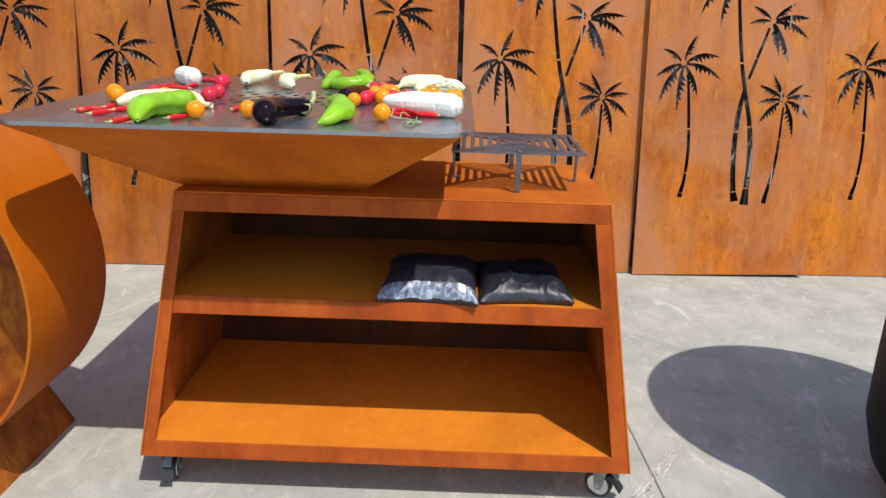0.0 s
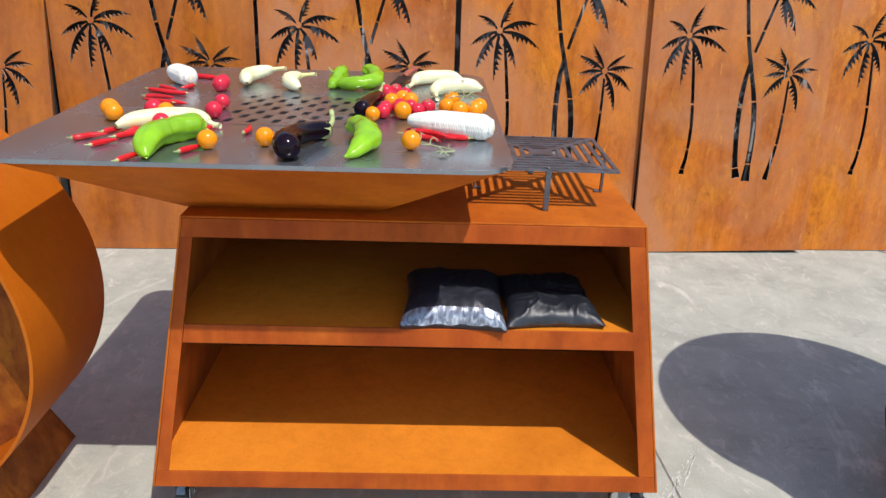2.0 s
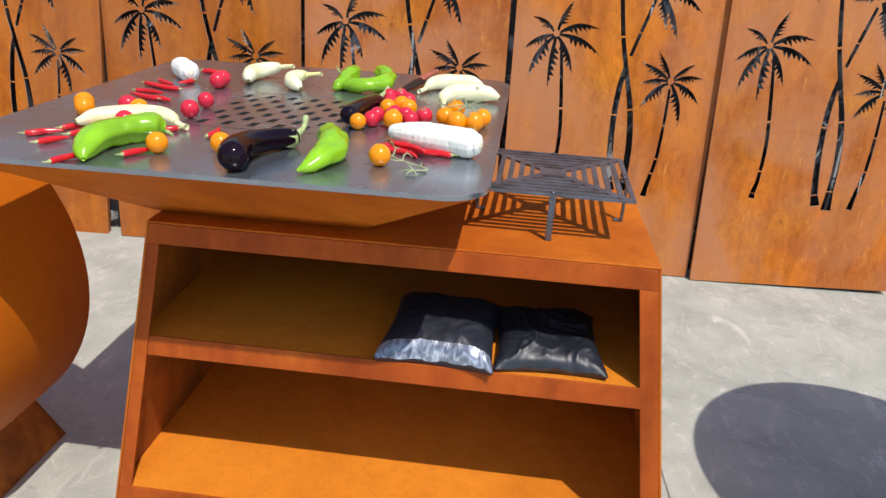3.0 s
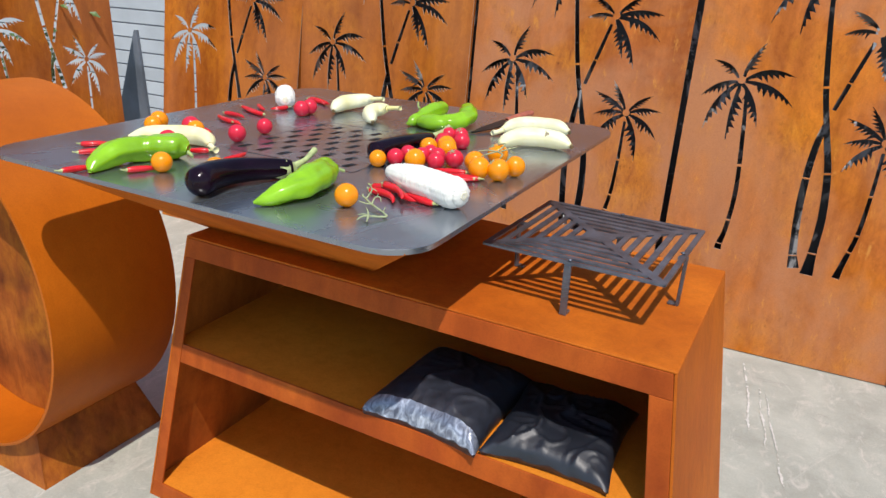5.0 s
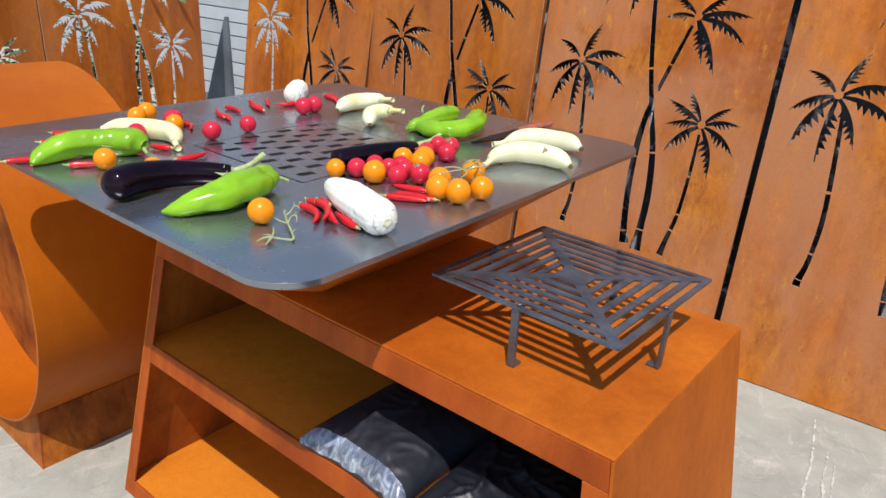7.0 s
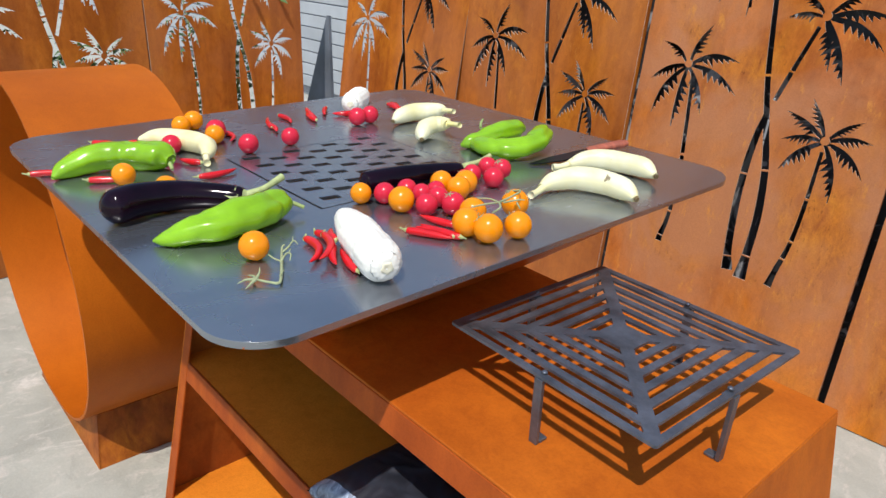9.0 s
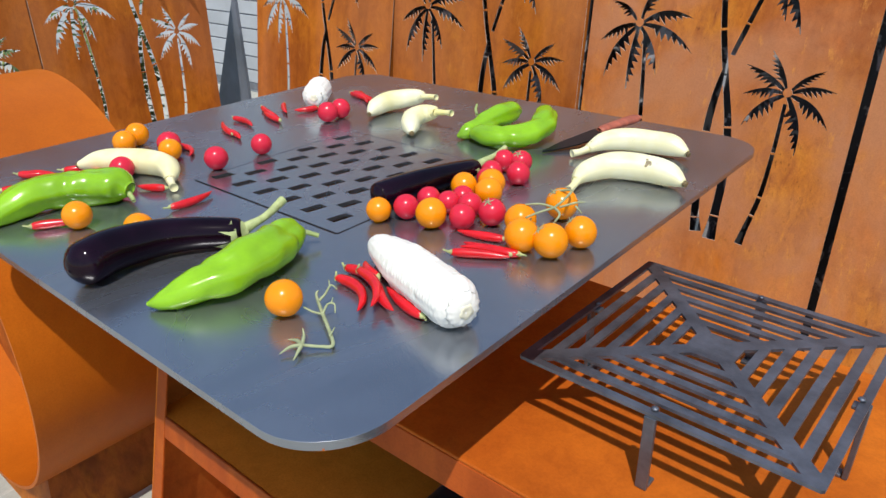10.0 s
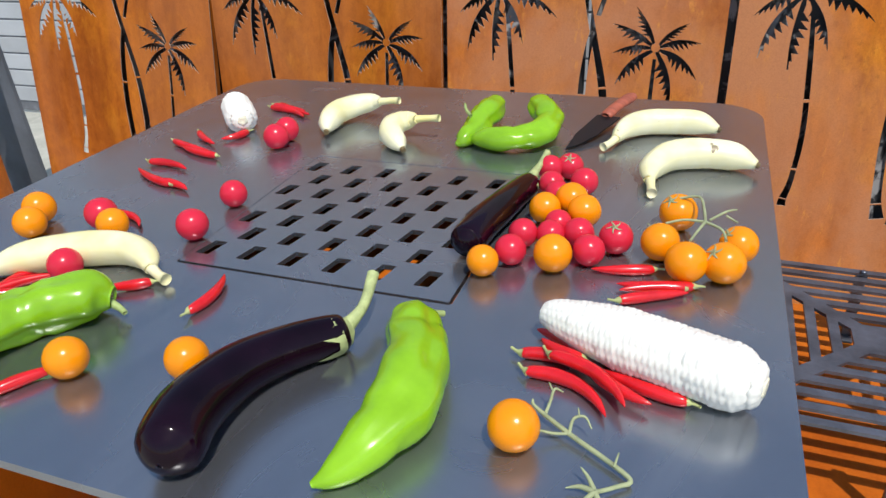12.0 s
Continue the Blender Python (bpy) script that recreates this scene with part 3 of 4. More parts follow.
def B(z):
    return at_z(BT, BB, z)


bm = bmesh.new()
slab(bm, (cp(LT, FT, ZT), cp(RT, FT, ZT), cp(RT, BT, ZT), cp(LT, BT, ZT)), 0.005, 0.002)
shade_inside(bm, (0, 0, -1))
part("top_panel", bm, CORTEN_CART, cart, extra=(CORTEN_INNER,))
for side, lr in ((1, Rt), (-1, L)):
    bm = bmesh.new()
    c = [cp(lr(ZB), F(ZB), ZB), cp(lr(ZB), B(ZB), ZB), cp(lr(ZT), BT, ZT - 0.005), cp(lr(ZT), FT, ZT - 0.005)]
    slab(bm, c if side > 0 else c[::-1], 0.005, 0.001)
    shade_inside(bm, (-side, 0, 0))
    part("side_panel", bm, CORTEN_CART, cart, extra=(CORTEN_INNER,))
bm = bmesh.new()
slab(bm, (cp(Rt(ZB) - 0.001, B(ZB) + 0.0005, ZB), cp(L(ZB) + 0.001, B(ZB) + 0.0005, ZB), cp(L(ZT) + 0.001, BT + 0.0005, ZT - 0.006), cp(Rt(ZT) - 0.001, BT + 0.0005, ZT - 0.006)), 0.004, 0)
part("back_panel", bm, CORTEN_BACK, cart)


def front_strip(name, z0, z1, l0, l1, r0, r1, mat=CORTEN_EDGE, proud=0.0):
    """A strip of the front face between two heights; l and r are its ends at the lower and upper height."""
    bm = bmesh.new()
    slab(bm, (cp(l0, F(z0) - proud, z0), cp(r0, F(z0) - proud, z0), cp(r1, F(z1) - proud, z1), cp(l1, F(z1) - proud, z1)), 0.005, 0.0015)
    part(name, bm, mat, cart)


front_strip("top_rail", 0.757, ZT - 0.0049, L(0.757) + 0.006, LT + 0.006, Rt(0.757) - 0.006, RT - 0.006)
front_strip("shelf_rail", 0.501, 0.548, L(0.501) + 0.036, L(0.548) + 0.036, Rt(0.501) - 0.044, Rt(0.548) - 0.044)
front_strip("bottom_rail", ZB, 0.160, L(ZB) + 0.006, L(0.160) + 0.006, Rt(ZB) - 0.006, Rt(0.160) - 0.006)
front_strip("stile", 0.160, 0.757, L(0.160) + 0.006, L(0.757) + 0.006, L(0.160) + 0.036, L(0.757) + 0.034)
front_strip("stile", 0.160, 0.757, Rt(0.160) - 0.046, Rt(0.757) - 0.044, Rt(0.160) - 0.006, Rt(0.757) - 0.006)
for z in (0.546, 0.158):
    bm = bmesh.new()
    slab(bm, (cp(L(z) + 0.004, F(z) + 0.006, z), cp(Rt(z) - 0.004, F(z) + 0.006, z), cp(Rt(z) - 0.004, B(z) - 0.003, z), cp(L(z) + 0.004, B(z) - 0.003, z)), 0.004, 0)
    part("shelf", bm, CORTEN_SHELF, cart)


def caster(x, y, swing):
    c = new("caster")
    c.parent = cart
    c.matrix_basis = pose(x - CX, y - CY, 0, 0, 0, swing)
    bm = bmesh.new()
    box(bm, (-0.034, -0.030, 0.112), (0.034, 0.030, 0.1175), 0.001)
    cyl(bm, (0, 0, 0.098), (0, 0, 0.113), 0.022)
    for s in (-1, 1):
        slab(bm, ((s * 0.021, -0.006, 0.030), (s * 0.021, 0.012, 0.030), (s * 0.021, 0.020, 0.098), (s * 0.021, -0.020, 0.098)), 0.003, 0.001)
    box(bm, (-0.022, -0.022, 0.094), (0.022, 0.018, 0.099), 0.001)
    part("fork", bm, ZINC_DULL, c, "dull zinc plated caster fork")
    bm = bmesh.new()
    prof = [(0.012, -0.014), (0.030, -0.014), (0.035, -0.012), (0.0375, -0.007), (0.0375, 0.007), (0.035, 0.012), (0.030, 0.014), (0.012, 0.014)]
    lathe(bm, prof, 28)
    bm.transform(Matrix.Translation((0, 0.006, 0.038)) @ Matrix.Rotation(radians(90), 4, "Y"))
    part("wheel", bm, RUBBER, c, "black rubber wheel", smooth=False)
    bm = bmesh.new()
    cyl(bm, (-0.024, 0.006, 0.038), (0.024, 0.006, 0.038), 0.007, seg=12)
    part("axle", bm, CHROME, c)
    for sgn in (-1, 1):
        bm = bmesh.new()
        lathe(bm, [(0.0235, 0.0), (0.030, 0.0), (0.0295, 0.0022), (0.0240, 0.0022)], 24)
        bm.transform(Matrix.Translation((sgn * 0.0138, 0.006, 0.038)) @ Matrix.Rotation(radians(90 * sgn), 4, "Y"))
        part("rim", bm, CHROME, c, "bright zinc ring", smooth=True)
    bm = bmesh.new()
    slab(bm, ((-0.017, -0.058, 0.036), (0.017, -0.058, 0.036), (0.015, -0.038, 0.060), (-0.015, -0.038, 0.060)), 0.005, 0.001)
    part("brake_pedal", bm, RUBBER, c, "black brake pedal")
    bm = bmesh.new()
    slab(bm, ((-0.011, -0.046, 0.068), (0.011, -0.046, 0.068), (0.011, -0.026, 0.092), (-0.011, -0.026, 0.092)), 0.003, 0.001)
    part("release_tab", bm, ZINC_DULL, c)
    bm = bmesh.new()
    box(bm, (-0.014, -0.040, 0.056), (0.014, -0.018, 0.074), 0.003)
    part("pedal_block", bm, RUBBER, c, "black pedal block")


caster(-0.292, -0.272, 4)
caster(0.872, -0.272, 62)
caster(-0.292, 0.20, -20)
caster(0.872, 0.20, 15)

# ---- griddle on the cart ----
PX0, PX1, PY0, PY1 = -0.512, 0.490, -0.504, 0.520
GX0, GX1, GY0, GY1 = -0.148, 0.183, -0.208, 0.132
RISE = 0.020
TIP = math.degrees(math.atan(RISE))
grill = thing("griddle", pose(-0.01, 0.02, ZT), "square dark steel griddle plate on a tapered corten fire bowl", "griddle")


def gl(x, y, z):
    return (x + 0.01, y - 0.02, z - ZT)


plate_me = sheet("plate", rounded(PX0, PY0, PX1, PY1, 0.078, 24), [rounded(GX0, GY0, GX1, GY1, 0.003, 1)], 0.009)
plate_me.transform(Matrix.Translation(gl(0, 0, 0.9955)))
plate_me.materials.append(GRIDDLE)
for p in plate_me.polygons:
    p.use_smooth = True
plate_me.set_sharp_from_angle(angle=radians(40))
plate = new("plate", plate_me)
plate.parent = grill
LEVEL = Matrix.Translation((0, -0.52, 0.9995 - ZT)) @ pose(0, 0, 0, TIP) @ Matrix.Translation((0, 0.52, ZT - 1.0))
plate.matrix_basis = LEVEL
bv = plate.modifiers.new("edge", "BEVEL")
bv.width, bv.segments, bv.limit_method, bv.angle_limit = 0.0018, 2, "ANGLE", radians(50)
slots = []
for row in range(7):
    for j in range(6 if row % 2 == 0 else 5):
        cx, cy = -0.129 + 0.0545 * j + (0.0272 if row % 2 else 0), -0.1660 + 0.0430 * row
        hw, hl, sk = 0.0085, 0.0160, 0.003
        slots.append([(cx - hw - sk, cy - hl), (cx + hw - sk, cy - hl), (cx + hw + sk, cy + hl), (cx - hw + sk, cy + hl)])
grate_me = sheet("grate", rounded(GX0 + 0.0004, GY0 + 0.005, GX1 - 0.004, GY1 - 0.0004, 0.002, 1), slots, 0.006)
grate_me.transform(Matrix.Translation(gl(0, 0, 0.9966)))
grate_me.materials.append(GRIDDLE)
grate = new("grate", grate_me)
grate.parent = grill
grate.matrix_basis = LEVEL
tagged(grate, "slotted dark steel grate set into the plate")
bm = bmesh.new()
x0, x1, y0, y1 = PX0 + 0.022, PX1 - 0.022, PY0 + 0.022, PY1 - 0.022
b0, b1, c0, c1 = -0.236, 0.222, -0.193, 0.235
zt, zb = 0.9905, ZT + 0.001
top = [(x0, y0), (x1, y0), (x1, y1), (x0, y1)]
low = [(b0, c0), (b1, c0), (b1, c1), (b0, c1)]
for k in range(4):
    a, b = top[k], top[(k + 1) % 4]
    c, d = low[(k + 1) % 4], low[k]
    bm = bmesh.new()
    slab(bm, (gl(*d, zb), gl(*c, zb), gl(*b, zt + RISE * (b[1] + 0.5)), gl(*a, zt + RISE * (a[1] + 0.5))), 0.005, 0)
    part("bowl_side", bm, CORTEN_CART, grill, "tapered rusty corten bowl side")
bm = bmesh.new()
slab(bm, (gl(b0, c0, zb + 0.006), gl(b1, c0, zb + 0.006), gl(b1, c1, zb + 0.006), gl(b0, c1, zb + 0.006)), 0.005, 0)
part("bowl_floor", bm, CORTEN_CART, grill)

# ---- trivet ----
trivet = thing("grill_trivet", pose(0.612, 0.002, ZT, 0, 0, -1.2), "dark iron trivet with concentric square slots on four legs", "trivet")
S, TZ = 0.168, 0.100
holes = []
for quarter in range(4):
    ca, sa = math.cos(quarter * math.pi / 2), math.sin(quarter * math.pi / 2)
    for k in range(6):
        r1 = 0.158 - k * 0.0233
        r0 = r1 - 0.0122
        e = 0.013
        poly = [(r1, -(r1 - e)), (r1, r1 - e), (r0, r0 - e), (r0, -(r0 - e))]
        if r0 - e < 0.006:
            continue
        holes.append([(x * ca - y * sa, x * sa + y * ca) for x, y in poly])
tm = sheet("top", rounded(-S, -S, S, S, 0.003, 1), holes, 0.004)
tm.transform(Matrix.Translation((0, 0, TZ)))
tm.materials.append(IRON)
tt = new("top", tm)
tt.parent = trivet
for quarter in range(4):
    bm = bmesh.new()
    slab(bm, ((S - 0.004, -0.0066, TZ - 0.002), (S - 0.004, 0.0066, TZ - 0.002), (S - 0.006, 0.0066, 0.0005), (S - 0.006, -0.0066, 0.0005)), 0.006, 0.001)
    box(bm, (S - 0.016, -0.0066, TZ - 0.008), (S - 0.002, 0.0066, TZ - 0.0035), 0.001)
    box(bm, (S - 0.021, -0.0066, 0.0005), (S - 0.007, 0.0066, 0.0050), 0.001)
    bm.transform(Matrix.Rotation(quarter * math.pi / 2, 4, "Z"))
    leg = part("leg", bm, IRON, trivet)
    bm = bmesh.new()
    lathe(bm, [(0.0042, TZ + 0.003), (0.0042, TZ + 0.0045), (0.003, TZ + 0.0058), (0.001, TZ + 0.0063)], 10)
    bm.transform(Matrix.Rotation(quarter * math.pi / 2, 4, "Z") @ Matrix.Translation((S - 0.009, 0, 0)))
    part("weld", bm, IRON, leg, smooth=True)


# ---- bags on the shelf ----
def pouch(x, y, w, d, h, turn, glints, seed):
    p = thing("plastic_bag", pose(x, y, 0.5465, 0, 0, turn), "black plastic bag with painted glints on its crinkled front edge" if glints else "crumpled black plastic bag lying flat", "bag", "bags on the shelf")
    rng = Vector((seed * 3.1, seed * 1.7, seed))
    n = 56
    bm = bmesh.new()
    grid = {}
    for top in (0, 1):
        for i in range(n + 1):
            for j in range(n + 1):
                u, v = 2 * i / n - 1, 2 * j / n - 1
                edge = max((1 - abs(u) ** 4) * (1 - abs(v) ** 4), 0)
                q = Vector((u * w / 2 * (1 - 0.10 * (1 - v * v) * u * u), v * d / 2 * (1 - 0.10 * (1 - u * u) * v * v), 0))
                soft = noise.noise(q * 8 + rng) * 0.005
                crease = (1 - abs(noise.noise(Vector((q.x * 20 + q.y * 9, q.y * 30 - q.x * 8, 0)) + rng))) ** 12 * 0.0050
                crease += (1 - abs(noise.noise(Vector((q.x * 7 - q.y * 3, q.y * 9 + q.x * 4, 5)) + rng))) ** 16 * 0.010
                crease *= 0.45 if glints else 1.0
                front = max(0.0, -v - 0.35)
                fine = noise.noise(Vector((q.x * 70, q.y * 24, 3)) + rng) * 0.005 * front
                if abs(u) == 1 or abs(v) == 1:
                    if (i, j) not in grid:
                        grid[i, j] = bm.verts.new((q.x + fine, q.y + soft * 0.6 + fine, 0.012 + abs(soft) * 1.4 + abs(fine) + 0.005 * noise.noise(Vector((q.x * 30, q.y * 30, 2)) + rng)))
                    grid[top, i, j] = grid[i, j]
                elif top:
                    grid[top, i, j] = bm.verts.new((q.x, q.y, max(0.004, 0.012 + (h - 0.012) * edge ** 0.50 + (soft + crease) * (0.25 + edge) + fine)))
                else:
                    grid[top, i, j] = bm.verts.new((q.x, q.y, 0.002))
        for i in range(n):
            for j in range(n):
                vs = (grid[top, i, j], grid[top, i + 1, j], grid[top, i + 1, j + 1], grid[top, i, j + 1])
                f = bm.faces.new(vs if top else vs[::-1])
                f.tag = bool(top and j < 5)
    rim = bm.copy()
    for a, b in zip(bm.faces, rim.faces):
        b.tag = a.tag
    bmesh.ops.delete(rim, geom=[f for f in rim.faces if not f.tag], context="FACES")
    bmesh.ops.delete(bm, geom=[f for f in bm.faces if f.tag], context="FACES")
    part("film", bm, POUCH_HAZE if glints else POUCH_BLACK, p, smooth=True)
    part("front_edge", rim, POUCH_GLINTS if glints else POUCH_BLACK, p, "crinkled film edge with painted glints" if glints else "", smooth=True)


pouch(0.398, -0.160, 0.258, 0.288, 0.066, -2, True, 1)
pouch(0.632, -0.150, 0.240, 0.268, 0.050, 3, False, 2)

# ---- dark pot beside the cart ----
pot = thing("dark_pot", pose(2.066, -0.357, 0), "large round black painted steel pot standing on the concrete", "pot")
bm = bmesh.new()
lathe(bm, [(0.34, 0.0), (0.42, 0.03), (0.47, 0.10), (0.497, 0.20), (0.50, 0.34), (0.50, 0.6), (0.485, 0.9), (0.465, 1.22), (0.47, 1.25), (0.44, 1.25), (0.43, 1.1), (0.05, 1.08)], 64)
part("body", bm, DARK_POT, pot, smooth=True)
bm = bmesh.new()
lathe(bm, [(0.468, 1.225), (0.49, 1.23), (0.495, 1.245), (0.49, 1.26), (0.468, 1.262)], 64)
part("rim", bm, DARK_POT, pot, smooth=True)

# ---- food on the griddle ----
Z0 = 1.0


def rest(y):
    """The height of the plate, which rises a little towards the back."""
    return Z0 + RISE * (y + 0.5)



def eggplant(rows, stem, cap_r, seed):
    x, y = rows[0][:2]
    e = thing("eggplant", pose(x, y, rest(y), TIP), "glossy dark purple eggplant with a green cap", "eggplant", "eggplants")
    loc = [(px - x, py - y, r * 0.88, r * 0.88) for px, py, r in rows]
    bm = bmesh.new()
    a, b = loc[0], loc[1]
    d = Vector((a[0] - b[0], a[1] - b[1], 0)).normalized()
    r0 = a[3]
    nose = [(a[0] + d.x * r0 * k, a[1] + d.y * r0 * k, r0 + 0.001, r0 * q) for k, q in ((0.78, 0.05), (0.66, 0.42), (0.42, 0.74))]
    a, b = loc[-1], loc[-2]
    f = Vector((a[0] - b[0], a[1] - b[1], 0)).normalized() * 0.009
    neck = [(a[0] + f.x, a[1] + f.y, a[2] + 0.001, a[3] * 0.55)]
    sweep(bm, nose + [(q[0], q[1], q[2] + 0.001, q[3]) for q in loc] + neck, 24, 5, lump=0.03, seed=seed)
    part("body", bm, EGGPLANT, e, smooth=True)
    end, before = Vector(loc[-1][:3]), Vector(loc[-2][:3])
    d = (end - before).normalized()
    bm = bmesh.new()
    q = d.to_track_quat("Z", "Y").to_matrix().to_4x4()
    m = 30
    rings = []
    for k, (r, z) in enumerate(((cap_r * 0.25, 0.014), (cap_r * 0.62, 0.010), (cap_r * 0.93, 0.000), (cap_r * 0.99, -0.016))):
        ring = []
        for i in range(m):
            a = 2 * math.pi * i / m
            spike = (0.020 * max(0, math.cos(5 * a)) - 0.010) if k == 3 else 0
            ring.append(bm.verts.new(end + q.to_3x3() @ Vector((r * math.cos(a), r * math.sin(a), z - spike))))
        rings.append(ring)
    for a, b in zip(rings, rings[1:]):
        for i in range(m):
            bm.faces.new((a[i - 1], a[i], b[i], b[i - 1]))
    bm.faces.new(rings[0])
    part("cap", bm, CALYX, e, "green leafy cap", smooth=True)
    bm = bmesh.new()
    sweep(bm, [(end.x, end.y, end.z, 0.010)] + [(px - x, py - y, pz - Z0, r) for px, py, pz, r in stem], 10, 4)
    part("stem", bm, CALYX, e, "pale green stem", smooth=True)


eggplant([(0.064, -0.474, 0.0285), (0.056, -0.447, 0.0295), (0.054, -0.415, 0.0280), (0.061, -0.379, 0.0260), (0.080, -0.343, 0.0232), (0.111, -0.306, 0.0200)],
         [(0.120, -0.287, 1.026, 0.0058), (0.121, -0.268, 1.030, 0.005), (0.115, -0.235, 1.040, 0.006)], 0.0195, 1.0)
eggplant([(0.169, -0.110, 0.022), (0.175, -0.062, 0.0225), (0.184, -0.004, 0.021), (0.194, 0.064, 0.017)],
         [(0.197, 0.088, 1.022, 0.006), (0.200, 0.112, 1.026, 0.004), (0.204, 0.136, 1.034, 0.0045)], 0.0165, 2.0)


def pepper(rows, stem, seed):
    x, y = rows[0][:2]
    p = thing("green_pepper", pose(x, y, rest(y), TIP), "long glossy light green pepper with dents and folds", "pepper", "green peppers")
    bm = bmesh.new()
    rings = sweep(bm, [(px - x, py - y, pz - Z0, r) for px, py, pz, r in rows], 36, 9, flat=0.88)
    span = len(rings) - 1
    for i, ring in enumerate(rings):
        c = sum((v.co for v in ring), Vector()) / len(ring)
        u = i / span
        for k, v in enumerate(ring):
            a = 2 * math.pi * k / len(ring)
            o = v.co - c
            twist = seed * 2.1 + u * 2.4
            groove = -0.16 * max(0.0, math.cos(3 * a + twist)) ** 2 * min(1.0, 3 * u, 6 * (1 - u) + 0.25)
            q = v.co + Vector((seed * 0.31, seed * 0.17, 0))
            fold = max(0.0, 1 - 4.5 * abs(noise.noise(q * 17)))
            dent = 0.22 * noise.noise(q * 25) + 0.05 * noise.noise(q * 60) - 0.15 * fold * min(1.0, 3 * u, 3 * (1 - u))
            waist = 0.05 * math.sin(u * 17 + seed) * math.sin(a + seed)
            v.co = c + o * (1.16 + groove + dent + waist)
    for v in bm.verts:
        v.co.z = max(v.co.z, 0.0005)
    part("body", bm, PEPPER, p, smooth=True)
    bm = bmesh.new()
    sweep(bm, [(px - x, py - y, pz - Z0, r) for px, py, pz, r in stem], 8, 4)
    part("stem", bm, STEM, p, smooth=True)


pepper([(0.167, -0.460, 1.006, 0.002), (0.180, -0.448, 1.010, 0.010), (0.196, -0.420, 1.018, 0.020), (0.203, -0.372, 1.024, 0.0255), (0.194, -0.323, 1.025, 0.0235),
        (0.178, -0.291, 1.024, 0.0225), (0.166, -0.269, 1.022, 0.0180), (0.160, -0.258, 1.022, 0.006)],
       [(0.166, -0.267, 1.022, 0.005), (0.176, -0.253, 1.018, 0.0035), (0.188, -0.241, 1.012, 0.003)], 1.0)
pepper([(-0.189, -0.493, 1.006, 0.003), (-0.199, -0.471, 1.013, 0.0150), (-0.205, -0.436, 1.022, 0.0225), (-0.199, -0.394, 1.025, 0.0250), (-0.180, -0.353, 1.025, 0.0250),
        (-0.150, -0.324, 1.024, 0.0240), (-0.133, -0.315, 1.020, 0.010)],
       [(-0.140, -0.319, 1.018, 0.005), (-0.125, -0.319, 1.012, 0.0035), (-0.117, -0.321, 1.008, 0.003)], 3.0)
pepper([(0.048, 0.207, 1.006, 0.003), (0.058, 0.220, 1.012, 0.013), (0.064, 0.259, 1.019, 0.0195), (0.067, 0.301, 1.025, 0.0210), (0.070, 0.343, 1.027, 0.0190), (0.073, 0.364, 1.025, 0.008)],
       [(0.058, 0.252, 1.038, 0.003), (0.048, 0.261, 1.044, 0.0025), (0.042, 0.273, 1.050, 0.002)], 5.0)
pepper([(0.068, 0.225, 1.010, 0.005), (0.090, 0.216, 1.016, 0.015), (0.127, 0.212, 1.020, 0.0185), (0.162, 0.228, 1.021, 0.0195), (0.175, 0.265, 1.024, 0.0205), (0.168, 0.308, 1.030, 0.0200),
        (0.145, 0.341, 1.034, 0.0190), (0.134, 0.353, 1.032, 0.007)],
       [(0.072, 0.225, 1.012, 0.004), (0.062, 0.233, 1.010, 0.003), (0.054, 0.238, 1.008, 0.0025)], 7.0)


